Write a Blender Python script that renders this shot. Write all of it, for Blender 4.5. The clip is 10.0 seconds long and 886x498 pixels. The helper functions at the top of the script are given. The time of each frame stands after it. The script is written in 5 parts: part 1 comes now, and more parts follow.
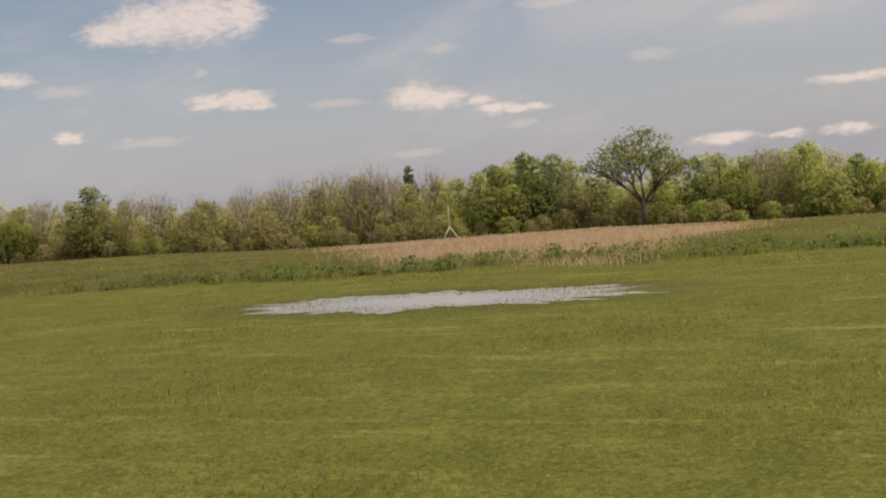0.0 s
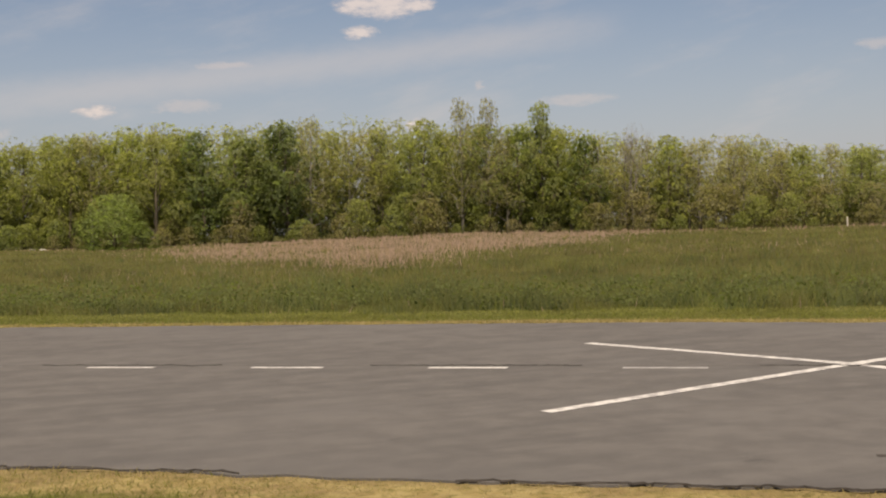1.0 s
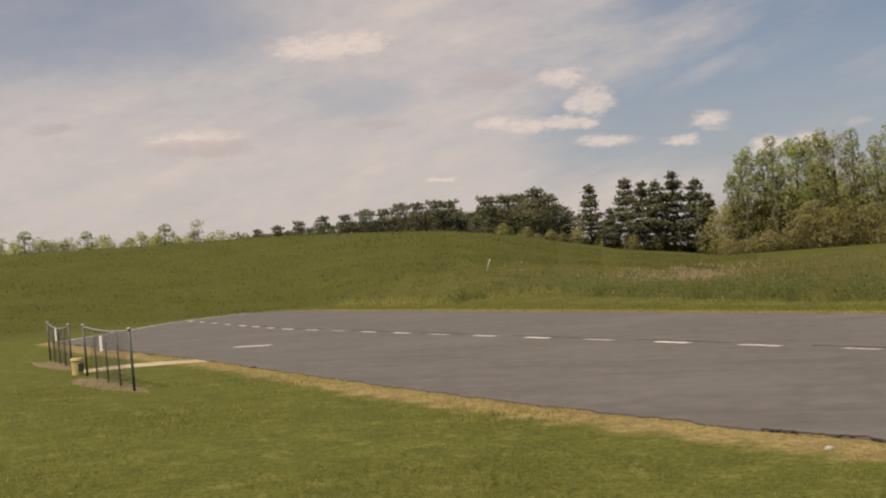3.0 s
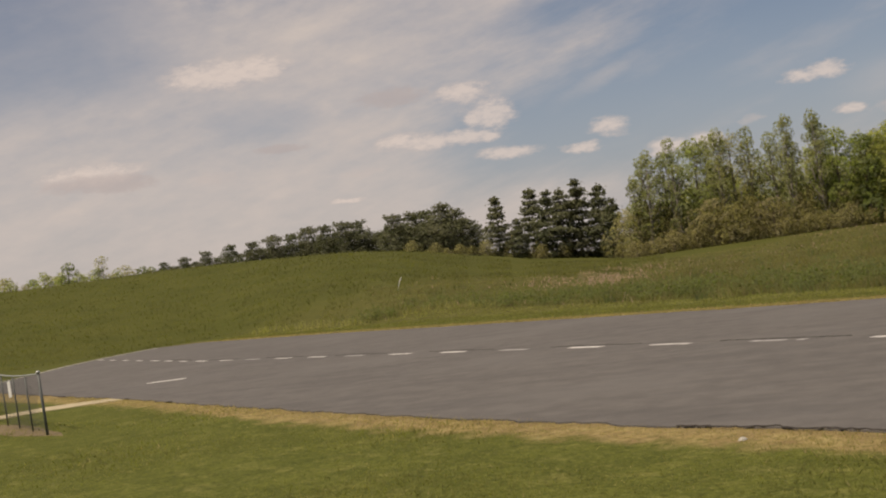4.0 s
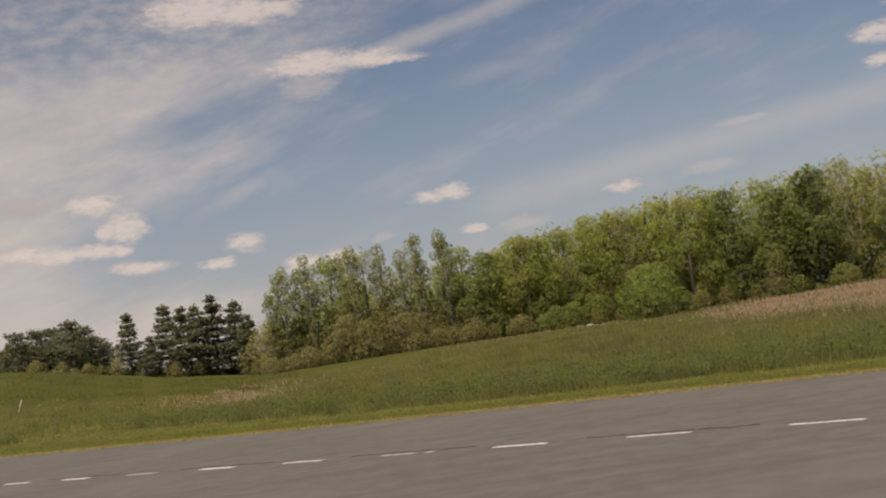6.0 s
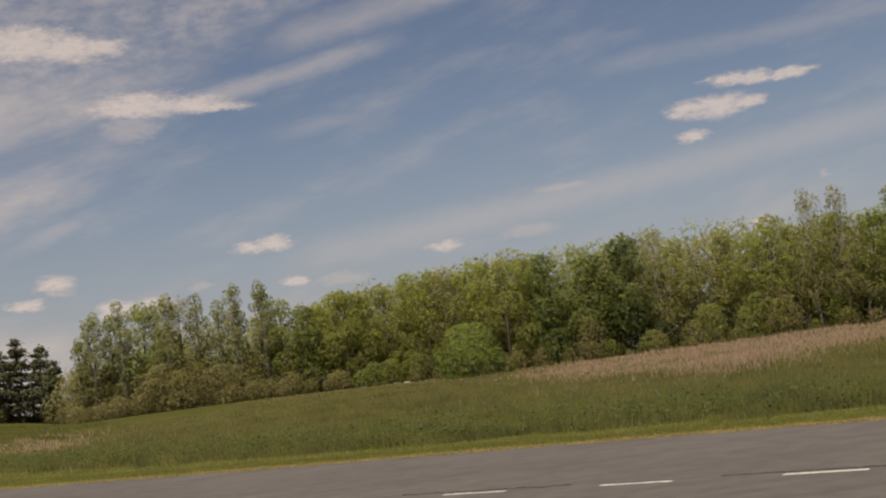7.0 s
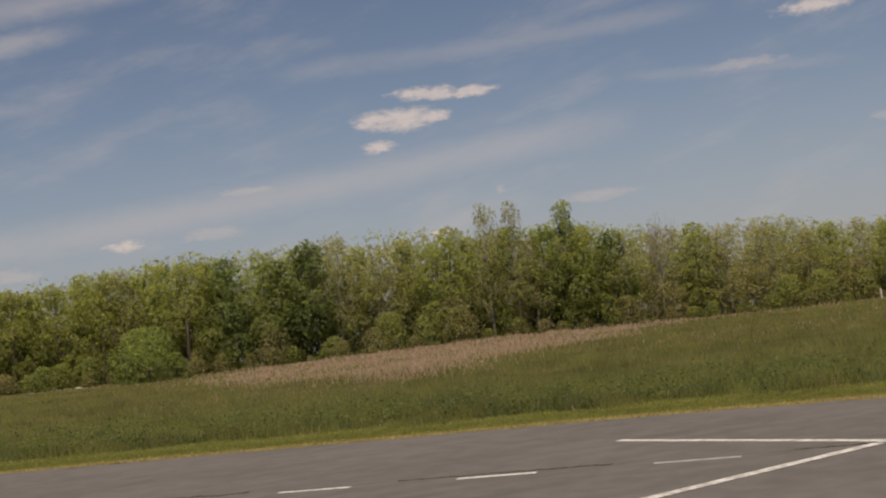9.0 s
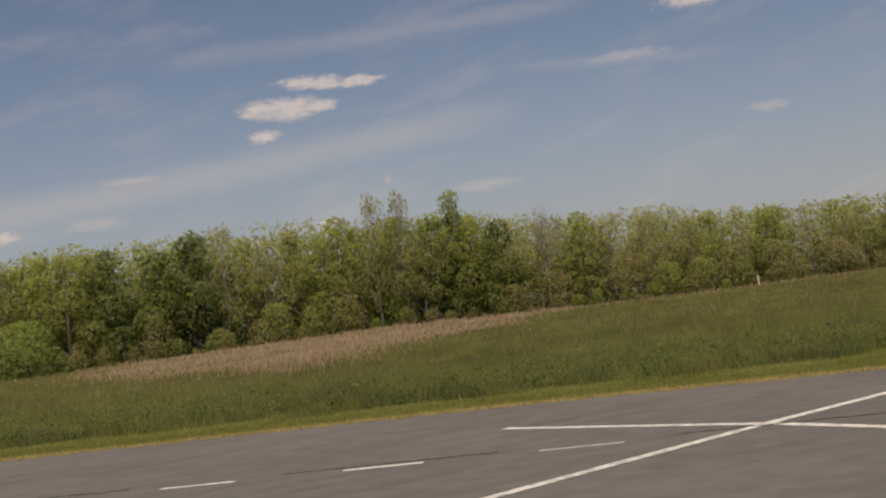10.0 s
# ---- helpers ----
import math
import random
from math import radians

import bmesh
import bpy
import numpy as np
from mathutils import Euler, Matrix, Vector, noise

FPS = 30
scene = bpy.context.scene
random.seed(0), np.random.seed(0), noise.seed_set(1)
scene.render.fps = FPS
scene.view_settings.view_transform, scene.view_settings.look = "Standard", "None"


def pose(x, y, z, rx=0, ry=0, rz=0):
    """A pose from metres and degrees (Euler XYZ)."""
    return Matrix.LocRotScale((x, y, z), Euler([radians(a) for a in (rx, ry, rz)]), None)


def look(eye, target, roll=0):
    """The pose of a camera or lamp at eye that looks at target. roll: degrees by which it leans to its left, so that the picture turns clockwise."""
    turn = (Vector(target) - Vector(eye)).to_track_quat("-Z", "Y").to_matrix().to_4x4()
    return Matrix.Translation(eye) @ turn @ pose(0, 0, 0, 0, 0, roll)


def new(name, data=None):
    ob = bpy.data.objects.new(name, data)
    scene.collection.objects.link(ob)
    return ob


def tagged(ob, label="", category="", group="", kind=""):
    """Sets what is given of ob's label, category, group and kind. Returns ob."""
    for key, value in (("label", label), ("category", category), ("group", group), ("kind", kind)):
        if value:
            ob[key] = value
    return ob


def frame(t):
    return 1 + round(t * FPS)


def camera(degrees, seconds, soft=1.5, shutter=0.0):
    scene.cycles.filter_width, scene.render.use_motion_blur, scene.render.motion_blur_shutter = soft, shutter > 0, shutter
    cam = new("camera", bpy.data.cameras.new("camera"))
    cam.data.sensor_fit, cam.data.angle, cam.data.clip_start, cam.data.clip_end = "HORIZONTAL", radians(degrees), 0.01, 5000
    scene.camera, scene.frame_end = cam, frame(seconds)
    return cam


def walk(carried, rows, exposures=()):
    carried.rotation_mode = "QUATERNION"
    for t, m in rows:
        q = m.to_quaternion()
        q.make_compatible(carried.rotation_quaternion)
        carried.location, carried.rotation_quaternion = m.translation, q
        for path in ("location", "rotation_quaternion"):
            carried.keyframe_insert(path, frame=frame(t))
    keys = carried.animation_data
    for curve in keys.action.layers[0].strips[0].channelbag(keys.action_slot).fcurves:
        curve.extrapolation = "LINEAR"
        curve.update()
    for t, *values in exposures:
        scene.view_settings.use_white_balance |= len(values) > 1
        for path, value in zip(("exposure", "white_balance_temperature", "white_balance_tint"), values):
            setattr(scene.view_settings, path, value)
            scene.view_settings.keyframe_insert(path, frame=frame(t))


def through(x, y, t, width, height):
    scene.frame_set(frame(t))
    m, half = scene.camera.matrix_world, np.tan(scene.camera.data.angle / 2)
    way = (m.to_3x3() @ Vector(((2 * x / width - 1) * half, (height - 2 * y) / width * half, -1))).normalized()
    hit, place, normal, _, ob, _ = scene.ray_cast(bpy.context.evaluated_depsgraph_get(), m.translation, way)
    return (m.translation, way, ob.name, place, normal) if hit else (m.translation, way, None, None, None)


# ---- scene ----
cam = camera(39.86, 10.0, soft=2.0)
# seconds, x, y, yaw, pitch, roll; the eye is 1.74 m over the grass
PATH = [
    (0.0, -0.019, -0.065, -62.89, -3.41, 5.58),
    (0.1, -0.019, -0.066, -57.38, -2.95, 4.94),
    (0.3, -0.020, -0.069, -44.62, -2.07, 4.02),
    (0.5, -0.098, -0.046, -28.81, -1.33, 4.15),
    (0.7, -0.176, -0.055, -10.47, -0.65, 3.11),
    (0.9, -0.194, -0.057, 7.88, -1.00, 2.02),
    (1.0, -0.191, -0.057, 16.03, -1.35, 1.96),
    (1.2, -0.170, -0.055, 30.80, -2.41, 1.87),
    (1.5, -0.087, -0.026, 45.90, -3.06, 2.87),
    (1.8, -0.036, -0.004, 53.59, -1.54, 3.66),
    (2.0, -0.002, 0.008, 57.34, -0.76, 4.14),
    (2.5, 0.004, -0.008, 61.56, -0.23, 3.94),
    (2.7, 0.014, -0.016, 62.22, 0.32, 3.92),
    (3.8, 0.063, -0.076, 59.96, 1.28, 7.39),
    (4.0, 0.086, -0.068, 58.20, 1.06, 8.19),
    (4.5, 0.116, -0.036, 54.63, 1.94, 8.92),
    (5.0, 0.102, -0.000, 50.37, 2.20, 9.45),
    (5.5, 0.082, 0.033, 46.06, 2.75, 9.33),
    (6.0, 0.063, 0.060, 41.14, 3.93, 9.09),
    (6.2, 0.061, 0.059, 39.63, 4.23, 9.37),
    (7.3, 0.035, -0.023, 30.27, 5.65, 6.57),
    (7.5, 0.055, -0.020, 29.02, 5.82, 6.49),
    (8.0, 0.039, 0.015, 23.87, 5.34, 6.11),
    (8.5, -0.023, 0.048, 20.13, 4.57, 5.90),
    (9.0, -0.025, 0.084, 17.59, 3.77, 6.65),
    (9.5, -0.019, 0.123, 15.31, 3.35, 7.29),
    (10.0, -0.014, 0.164, 12.32, 2.66, 7.30),
]
EYE = 1.74
# seconds, stops, kelvin, tint: the clip's camera brightens at first and settles
EXPOSURES = [(0.0, 0.38, 7600, 15), (0.7, 0.40, 7600, 15), (1.2, 0.32, 7600, 15), (2.5, 0.29, 7600, 15), (3.8, 0.06, 7600, 15), (5.5, 0.08, 7600, 15), (6.2, 0.10, 7600, 15), (7.3, 0.0, 7550, 15), (10.0, 0.0, 7500, 15)]
walk(cam, [(t, pose(x, y, EYE, 90 + p, r, w)) for t, x, y, w, p, r in PATH], EXPOSURES)

# ---- world, sun ----
SUN_EL, SUN_X, SUN_Y = 60.0, 0.17, -0.98       # high sun, behind the camera

# clouds: bearing (degrees to the left of +y), height, half width, half height of each lobe
HEAPS_EAST = [
    (-81.7, 2.6, 1.68, 0.23), (-81.3, 0.4, 1.06, 0.26), (-78.7, 0.4, 0.84, 0.18), (-76.0, 0.5, 1.45, 0.26), (-67.0, 2.8, 1.12, 0.2), (-65.7, 2.9, 0.98, 0.26),
    (-65.0, 3.4, 0.56, 0.26), (-63.1, 3.6, 1.12, 0.47), (-62.0, 3.8, 1.26, 0.64), (-54.9, 4.1, 0.56, 0.26), (-54.3, 8.3, 1.06, 0.94), (-54.0, 4.4, 1.26, 0.47),
    (-52.6, 4.4, 0.98, 0.38), (-52.4, 8.2, 2.23, 1.11), (-50.4, 8.1, 1.95, 0.94), (-48.6, 7.8, 1.4, 0.53), (-46.1, 3.3, 0.61, 0.26), (-43.9, 6.0, 0.78, 0.32),
    (-36.8, 5.1, 0.78, 0.2), (-36.0, 5.4, 0.84, 0.29), (-35.6, 8.2, 0.84, 0.29), (-34.7, 8.1, 1.26, 0.59), (-34.1, 8.6, 0.84, 0.47), (-33.2, 8.5, 0.7, 0.41),
]
HEAPS_NORTH = [
    (-31.1, 7.9, 0.7, 0.32), (-30.4, 8.2, 0.84, 0.61), (-30.3, 5.7, 1.06, 0.23), (-29.4, 8.2, 0.7, 0.53), (-28.4, 6.1, 1.17, 0.26), (-27.0, 4.4, 0.56, 0.18),
    (-26.3, 8.4, 0.7, 0.26), (-25.4, 8.7, 1.26, 0.5), (-24.3, 8.6, 1.12, 0.35), (-16.4, 3.6, 0.5, 0.26), (-1.0, 12.4, 1.4, 0.35), (15.0, 10.9, 1.06, 0.26),
    (16.5, 11.0, 0.84, 0.32), (16.9, 10.0, 0.7, 0.26), (17.1, 4.5, 0.42, 0.18), (17.7, 11.1, 0.98, 0.26), (18.3, 10.0, 1.4, 0.5), (19.6, 8.8, 0.78, 0.26),
    (19.7, 10.0, 0.98, 0.41), (31.7, 5.4, 0.7, 0.23), (38.8, 4.6, 0.61, 0.23), (39.7, 6.5, 0.78, 0.38), (40.8, 6.4, 0.7, 0.29), (41.3, 13.0, 1.26, 0.2),
]
HEAPS_WEST = [
    (42.9, 13.2, 1.68, 0.38), (45.1, 13.3, 2.51, 0.59), (45.4, 4.2, 0.84, 0.41), (46.5, 16.0, 0.98, 0.41), (47.1, 4.2, 0.84, 0.41), (48.1, 16.0, 1.68, 0.59),
    (49.6, 5.6, 0.78, 0.41), (50.3, 16.3, 2.51, 0.76), (50.8, 4.8, 0.7, 0.23), (54.4, 5.1, 1.4, 0.26), (54.9, 7.0, 1.01, 0.73), (55.2, 6.0, 0.45, 0.26),
    (55.8, 6.9, 0.56, 0.41), (56.2, 8.2, 1.26, 0.47), (56.3, 6.1, 1.54, 0.32), (57.9, 6.1, 1.4, 0.38), (59.4, 6.3, 0.98, 0.32), (62.2, 3.9, 0.7, 0.12),
    (65.4, 10.5, 1.26, 0.64), (66.8, 10.4, 1.68, 0.64), (68.1, 10.4, 1.68, 0.59), (73.5, 6.5, 2.23, 0.53),
]
WISPS_EAST = [
    (-78.1, 5.9, 1.95, 0.47), (-73.0, 4.6, 0.98, 0.29), (-68.6, 7.5, 1.54, 0.23), (-66.7, 2.1, 0.7, 0.2), (-63.3, 5.9, 0.78, 0.18), (-61.8, 1.2, 1.12, 0.2),
    (-59.2, 6.7, 1.06, 0.18), (-58.3, 3.8, 1.26, 0.18), (-52.2, 5.7, 0.28, 0.15), (-49.8, 2.8, 1.54, 0.23), (-48.7, 3.0, 0.34, 0.15), (-46.1, 5.4, 1.26, 0.26),
    (-40.7, 6.9, 0.56, 0.2), (-40.3, 6.4, 0.98, 0.26), (-39.0, 5.0, 0.42, 0.18), (-32.3, 3.9, 0.89, 0.18), (-20.7, 5.4, 1.95, 0.18), (-18.9, 7.0, 0.56, 0.18),
    (-18.5, 5.8, 1.68, 0.26), (-18.4, 5.0, 0.5, 0.2), (-17.9, 7.5, 0.42, 0.26),
]
WISPS_WEST = [
    (-3.8, 7.1, 0.84, 0.23), (2.3, 10.4, 1.68, 0.2), (9.6, 5.4, 1.68, 0.26), (14.1, 6.2, 0.22, 0.18), (25.9, 7.4, 1.12, 0.2), (27.6, 5.6, 1.4, 0.29),
    (36.7, 4.5, 1.12, 0.29), (43.1, 4.9, 0.42, 0.2), (43.5, 4.8, 0.39, 0.15), (45.6, 12.4, 1.26, 0.64), (47.4, 13.4, 1.26, 0.38), (49.3, 5.4, 0.7, 0.29),
    (51.7, 4.9, 0.28, 0.15), (61.4, 5.1, 0.89, 0.2), (68.0, 5.7, 0.98, 0.32),
]
GREY_BASES = [
    (59.4, 8.4, 1.73, 0.44), (64.9, 6.7, 1.26, 0.23), (72.5, 6.0, 1.95, 0.41), (73.5, 6.2, 2.37, 0.35), (79.6, 7.3, 1.12, 0.26),
]


class Nodes:
    """Short writing of node trees."""

    def __init__(self, tree):
        self.t = tree
        tree.nodes.clear()

    def add(self, kind, settings=None, **sockets):
        n = self.t.nodes.new(kind)
        for k, v in (settings or {}).items():
            setattr(n, k, v)
        for k, v in sockets.items():
            self.put(n.inputs[int(k[1:]) if k[0] == "i" and k[1:].isdigit() else k.replace("_", " ")], v)
        return n

    def put(self, sock, v):
        if isinstance(v, bpy.types.NodeSocket):
            self.t.links.new(v, sock)
        else:
            sock.default_value = v

    def math(self, op, a, b=0.0, clamp=False):
        return self.add("ShaderNodeMath", {"operation": op, "use_clamp": clamp}, i0=a, i1=b).outputs[0]

    def ramp(self, v, lo, hi, a=0.0, b=1.0, smooth=True):
        return self.add("ShaderNodeMapRange", {"interpolation_type": "SMOOTHSTEP" if smooth else "LINEAR", "clamp": True}, i0=v, i1=lo, i2=hi, i3=a, i4=b).outputs[0]

    def noise(self, vec, scale, detail=4.0, rough=0.55):
        return self.add("ShaderNodeTexNoise", None, Vector=vec, Scale=scale, Detail=detail, Roughness=rough).outputs[0]

    def mix(self, f, a, b):
        n = self.add("ShaderNodeMix", {"data_type": "RGBA"})
        self.put(n.inputs[0], f), self.put(n.inputs[6], a), self.put(n.inputs[7], b)
        return n.outputs[2]

    def vec(self, x, y, z=0.0):
        return self.add("ShaderNodeCombineXYZ", None, X=x, Y=y, Z=z).outputs[0]


def build_world():
    w = bpy.data.worlds.new("sky")
    scene.world = w
    w.use_nodes = True
    n = Nodes(w.node_tree)
    sky = n.add("ShaderNodeTexSky", {"sky_type": "NISHITA", "sun_disc": False, "sun_elevation": radians(SUN_EL),
                                     "sun_rotation": math.atan2(SUN_X, SUN_Y), "air_density": 1.0, "dust_density": 0.6, "ozone_density": 1.6})
    co = n.add("ShaderNodeTexCoord").outputs["Generated"]
    xyz = n.add("ShaderNodeSeparateXYZ", None, Vector=co).outputs
    az = n.math("MULTIPLY", n.math("ARCTAN2", n.math("MULTIPLY", xyz[0], -1.0), xyz[1]), 57.29578)
    el = n.math("MULTIPLY", n.math("ARCSINE", xyz[2]), 57.29578)
    flat = n.vec(az, n.math("MULTIPLY", el, 2.2))
    # ragged outlines
    def spread(scale, detail, k, up):
        c = n.add("ShaderNodeTexNoise", None, Vector=flat, Scale=scale, Detail=detail, Roughness=0.62).outputs["Color"]
        q = n.add("ShaderNodeVectorMath", {"operation": "SUBTRACT"}, i0=c, i1=(0.5, 0.5, 0.5)).outputs[0]
        return n.add("ShaderNodeVectorMath", {"operation": "MULTIPLY"}, i0=q, i1=(k, up, 0.0)).outputs[0]

    place = n.add("ShaderNodeVectorMath", None, i0=n.vec(az, el), i1=spread(0.9, 5.0, 1.5, 0.55)).outputs[0]
    azw, elw = n.add("ShaderNodeSeparateXYZ", None, Vector=place).outputs[:2]

    def lobes(rows, grow):
        """How deep a place lies in the nearest of many soft lobes: 1 in the middle, 0 at the rim."""
        best = None
        for a, e, hw, hh in rows:
            kx, ky = 1.0 / (hw * grow), 1.0 / (hh * grow)
            q = n.add("ShaderNodeVectorMath", {"operation": "MULTIPLY_ADD"}, i0=place, i1=(kx, ky, 0.0), i2=(-a * kx, -e * ky, 0.0)).outputs[0]
            d = n.add("ShaderNodeVectorMath", {"operation": "DOT_PRODUCT"}, i0=q, i1=q).outputs["Value"]
            best = d if best is None else n.add("ShaderNodeMath", {"operation": "SMOOTH_MIN"}, i0=best, i1=d, i2=0.35).outputs[0]
        return n.math("SUBTRACT", 1.0, best)

    fine = n.noise(flat, 1.9, 7.0, 0.66)
    grain = n.math("MULTIPLY", n.math("SUBTRACT", fine, 0.5), 1.7)
    heap = lobes(HEAPS_EAST + HEAPS_NORTH + HEAPS_WEST, 1.28)
    wisp = lobes(WISPS_EAST + WISPS_WEST, 1.3)
    base = lobes(GREY_BASES, 1.15)
    puff = n.ramp(n.math("ADD", heap, grain), -0.22, 1.05)
    puff = n.math("MAXIMUM", n.math("MULTIPLY", puff, 0.72), n.ramp(n.math("ADD", wisp, grain), -0.1, 1.1, 0.0, 0.40))
    under = n.ramp(n.math("ADD", base, grain), -0.1, 0.9, 0.0, 0.62)
    # high veil, thick to the west, drawn out in streaks that climb to the east
    slope = n.math("ADD", el, n.math("MULTIPLY", az, 0.26))
    streak = n.vec(n.math("MULTIPLY", az, 0.24), slope)
    v1 = n.noise(streak, 0.34, 8.0, 0.62)
    v2 = n.noise(n.vec(n.math("MULTIPLY", az, 0.5), n.math("MULTIPLY", el, 1.1)), 0.27, 6.0, 0.6)
    dapple = n.noise(n.vec(n.math("MULTIPLY", az, 0.9), n.math("MULTIPLY", el, 1.8)), 0.9, 6.0, 0.6)
    thick = n.math("ADD", n.math("MULTIPLY", v1, 0.6), n.math("MULTIPLY", v2, 0.4))
    east_veil = n.ramp(thick, 0.47, 0.72, 0.0, 0.30)
    # the sheet in the west: its rim slants, its top breaks into dapples, and two places are thin
    rim = n.math("SUBTRACT", az, n.math("SUBTRACT", 57.0, n.math("MULTIPLY", n.math("ABSOLUTE", n.math("SUBTRACT", el, 6.3)), 1.75)))
    rim = n.math("ADD", rim, n.math("MULTIPLY", n.math("SUBTRACT", thick, 0.5), 24.0))
    hole = n.math("MULTIPLY", n.ramp(n.math("ADD", az, n.math("MULTIPLY", v1, 6.0)), 69.5, 77.0), n.ramp(n.math("ADD", el, n.math("MULTIPLY", v2, 5.0)), 10.6, 13.8))
    crown = n.math("MULTIPLY", n.ramp(el, 12.4, 15.4), n.ramp(dapple, 0.72, 0.30))
    ox, oy = n.math("MULTIPLY", n.math("SUBTRACT", azw, 65.6), 0.36), n.math("SUBTRACT", elw, 8.0)
    thin = n.ramp(n.math("ADD", n.math("MULTIPLY", ox, ox), n.math("MULTIPLY", oy, oy)), 0.0, 1.6, 0.36, 0.0)
    sheet = n.math("MULTIPLY", n.ramp(rim, -5.0, 6.5), n.math("ADD", 0.72, n.math("MULTIPLY", n.math("SUBTRACT", thick, 0.5), 1.7)))
    sheet = n.math("ADD", sheet, n.math("MULTIPLY", n.ramp(rim, 0.0, 6.0), n.math("MULTIPLY", n.math("SUBTRACT", dapple, 0.5), 0.35)))
    loss = n.math("MAXIMUM", n.math("MAXIMUM", n.math("MULTIPLY", hole, 0.62), thin), n.math("ADD", n.math("MULTIPLY", crown, 0.35), n.ramp(el, 12.0, 16.0, 0.0, 0.42)))
    sheet = n.math("MULTIPLY", sheet, n.math("SUBTRACT", 1.0, loss), True)
    # unseen: the sheet carried on overhead and behind, added to brighten shaded foliage
    above = n.math("MULTIPLY", n.ramp(el, 22.0, 38.0), n.ramp(thick, 0.30, 0.62, 0.45, 0.85))
    veil = n.math("MAXIMUM", n.math("MAXIMUM", east_veil, sheet), above)
    # single drawn-out streaks: bearing and height of two ends, half width, strength
    for a0, e0, a1, e1, hw, k in ((39.0, 5.6, 8.0, 8.7, 0.85, 0.34), (-84.0, 6.4, -67.0, 7.6, 2.2, 0.42), (44.0, 13.0, 33.0, 15.2, 0.50, 0.50), (39.0, 15.6, 28.0, 17.6, 0.80, 0.45), (51.5, 7.2, 47.5, 8.6, 0.45, 0.42),
                                  (-14.0, 6.1, -25.0, 5.0, 0.22, 0.35), (39.0, 11.5, 34.0, 12.0, 0.45, 0.22), (24.0, 12.6, 4.0, 13.2, 0.50, 0.22), (8.0, 10.6, -2.0, 9.9, 0.30, 0.18)):
        line = n.math("ADD", e0, n.math("MULTIPLY", n.math("SUBTRACT", az, a0), (e1 - e0) / (a1 - a0)))
        off = n.math("ABSOLUTE", n.math("SUBTRACT", elw, line))
        ends = n.math("MULTIPLY", n.ramp(azw, max(a0, a1) + 1.5, max(a0, a1) - 2.5), n.ramp(azw, min(a0, a1) - 1.5, min(a0, a1) + 2.5))
        veil = n.math("MAXIMUM", veil, n.math("MULTIPLY", n.math("MULTIPLY", n.ramp(off, hw * 1.5, 0.0), ends), n.math("MULTIPLY", n.ramp(v1, 0.25, 0.6, 0.5, 1.0), k)))
    haze = n.ramp(el, 13.0, -2.5, 0.0, 0.72)
    body = n.mix(n.ramp(n.math("ADD", heap, grain), 0.1, 1.1), (6.9, 6.5, 6.6, 1), (8.9, 8.2, 8.0, 1))
    clear = n.add("ShaderNodeVectorMath", {"operation": "MULTIPLY"}, i0=sky.outputs[0], i1=(0.87, 0.87, 0.93)).outputs[0]
    c = n.mix(haze, clear, (3.95, 4.5, 5.95, 1))
    c = n.mix(veil, c, (7.05, 6.8, 6.9, 1))
    c = n.mix(puff, c, body)
    c = n.mix(under, c, (5.5, 5.2, 5.5, 1))
    bg = n.add("ShaderNodeBackground", None, Color=c, Strength=0.072)
    n.add("ShaderNodeOutputWorld", None, Surface=bg.outputs[0])


build_world()
sun_lamp = bpy.data.lights.new("sun", "SUN")
sun_lamp.energy, sun_lamp.angle, sun_lamp.color = 3.2, radians(0.6), (1.0, 0.93, 0.82)
ch = math.cos(radians(SUN_EL))
new("sun", sun_lamp).matrix_world = look((SUN_X * ch * 50, SUN_Y * ch * 50, 50 * math.sin(radians(SUN_EL))), (0, 0, 0))


# ---- materials ----
def material(name, build, bump=0.0):
    m = bpy.data.materials.new(name)
    m.use_nodes = True
    n = Nodes(m.node_tree)
    p = n.add("ShaderNodeBsdfPrincipled")
    out = n.add("ShaderNodeOutputMaterial", None, Surface=p.outputs[0])
    build(n, p, out)
    return m


def put_bump(n, p, height, strength, dist):
    b = n.add("ShaderNodeBump", None, Height=height, Strength=strength, Distance=dist)
    n.put(p.inputs["Normal"], b.outputs[0])


def plain(name, col, rough=0.6, metal=0.0, vary=0.25, scale=6.0, bump=0.15):
    """A worn plain surface: colour with stains at two scales."""
    def build(n, p, out):
        co = n.add("ShaderNodeTexCoord").outputs["Object"]
        a, b = n.noise(co, scale), n.noise(co, scale * 9, 3.0)
        f = n.math("ADD", n.math("MULTIPLY", a, 0.65), n.math("MULTIPLY", b, 0.35))
        dark = tuple(c * (1 - vary) for c in col) + (1,)
        light = tuple(min(1, c * (1 + vary)) for c in col) + (1,)
        n.put(p.inputs["Base Color"], n.mix(n.ramp(f, 0.3, 0.7), dark, light))
        n.put(p.inputs["Roughness"], n.ramp(b, 0.2, 0.8, rough * 0.85, min(1.0, rough * 1.15)))
        n.put(p.inputs["Metallic"], metal)
        if bump:
            put_bump(n, p, b, bump, 0.01)
    return material(name, build)


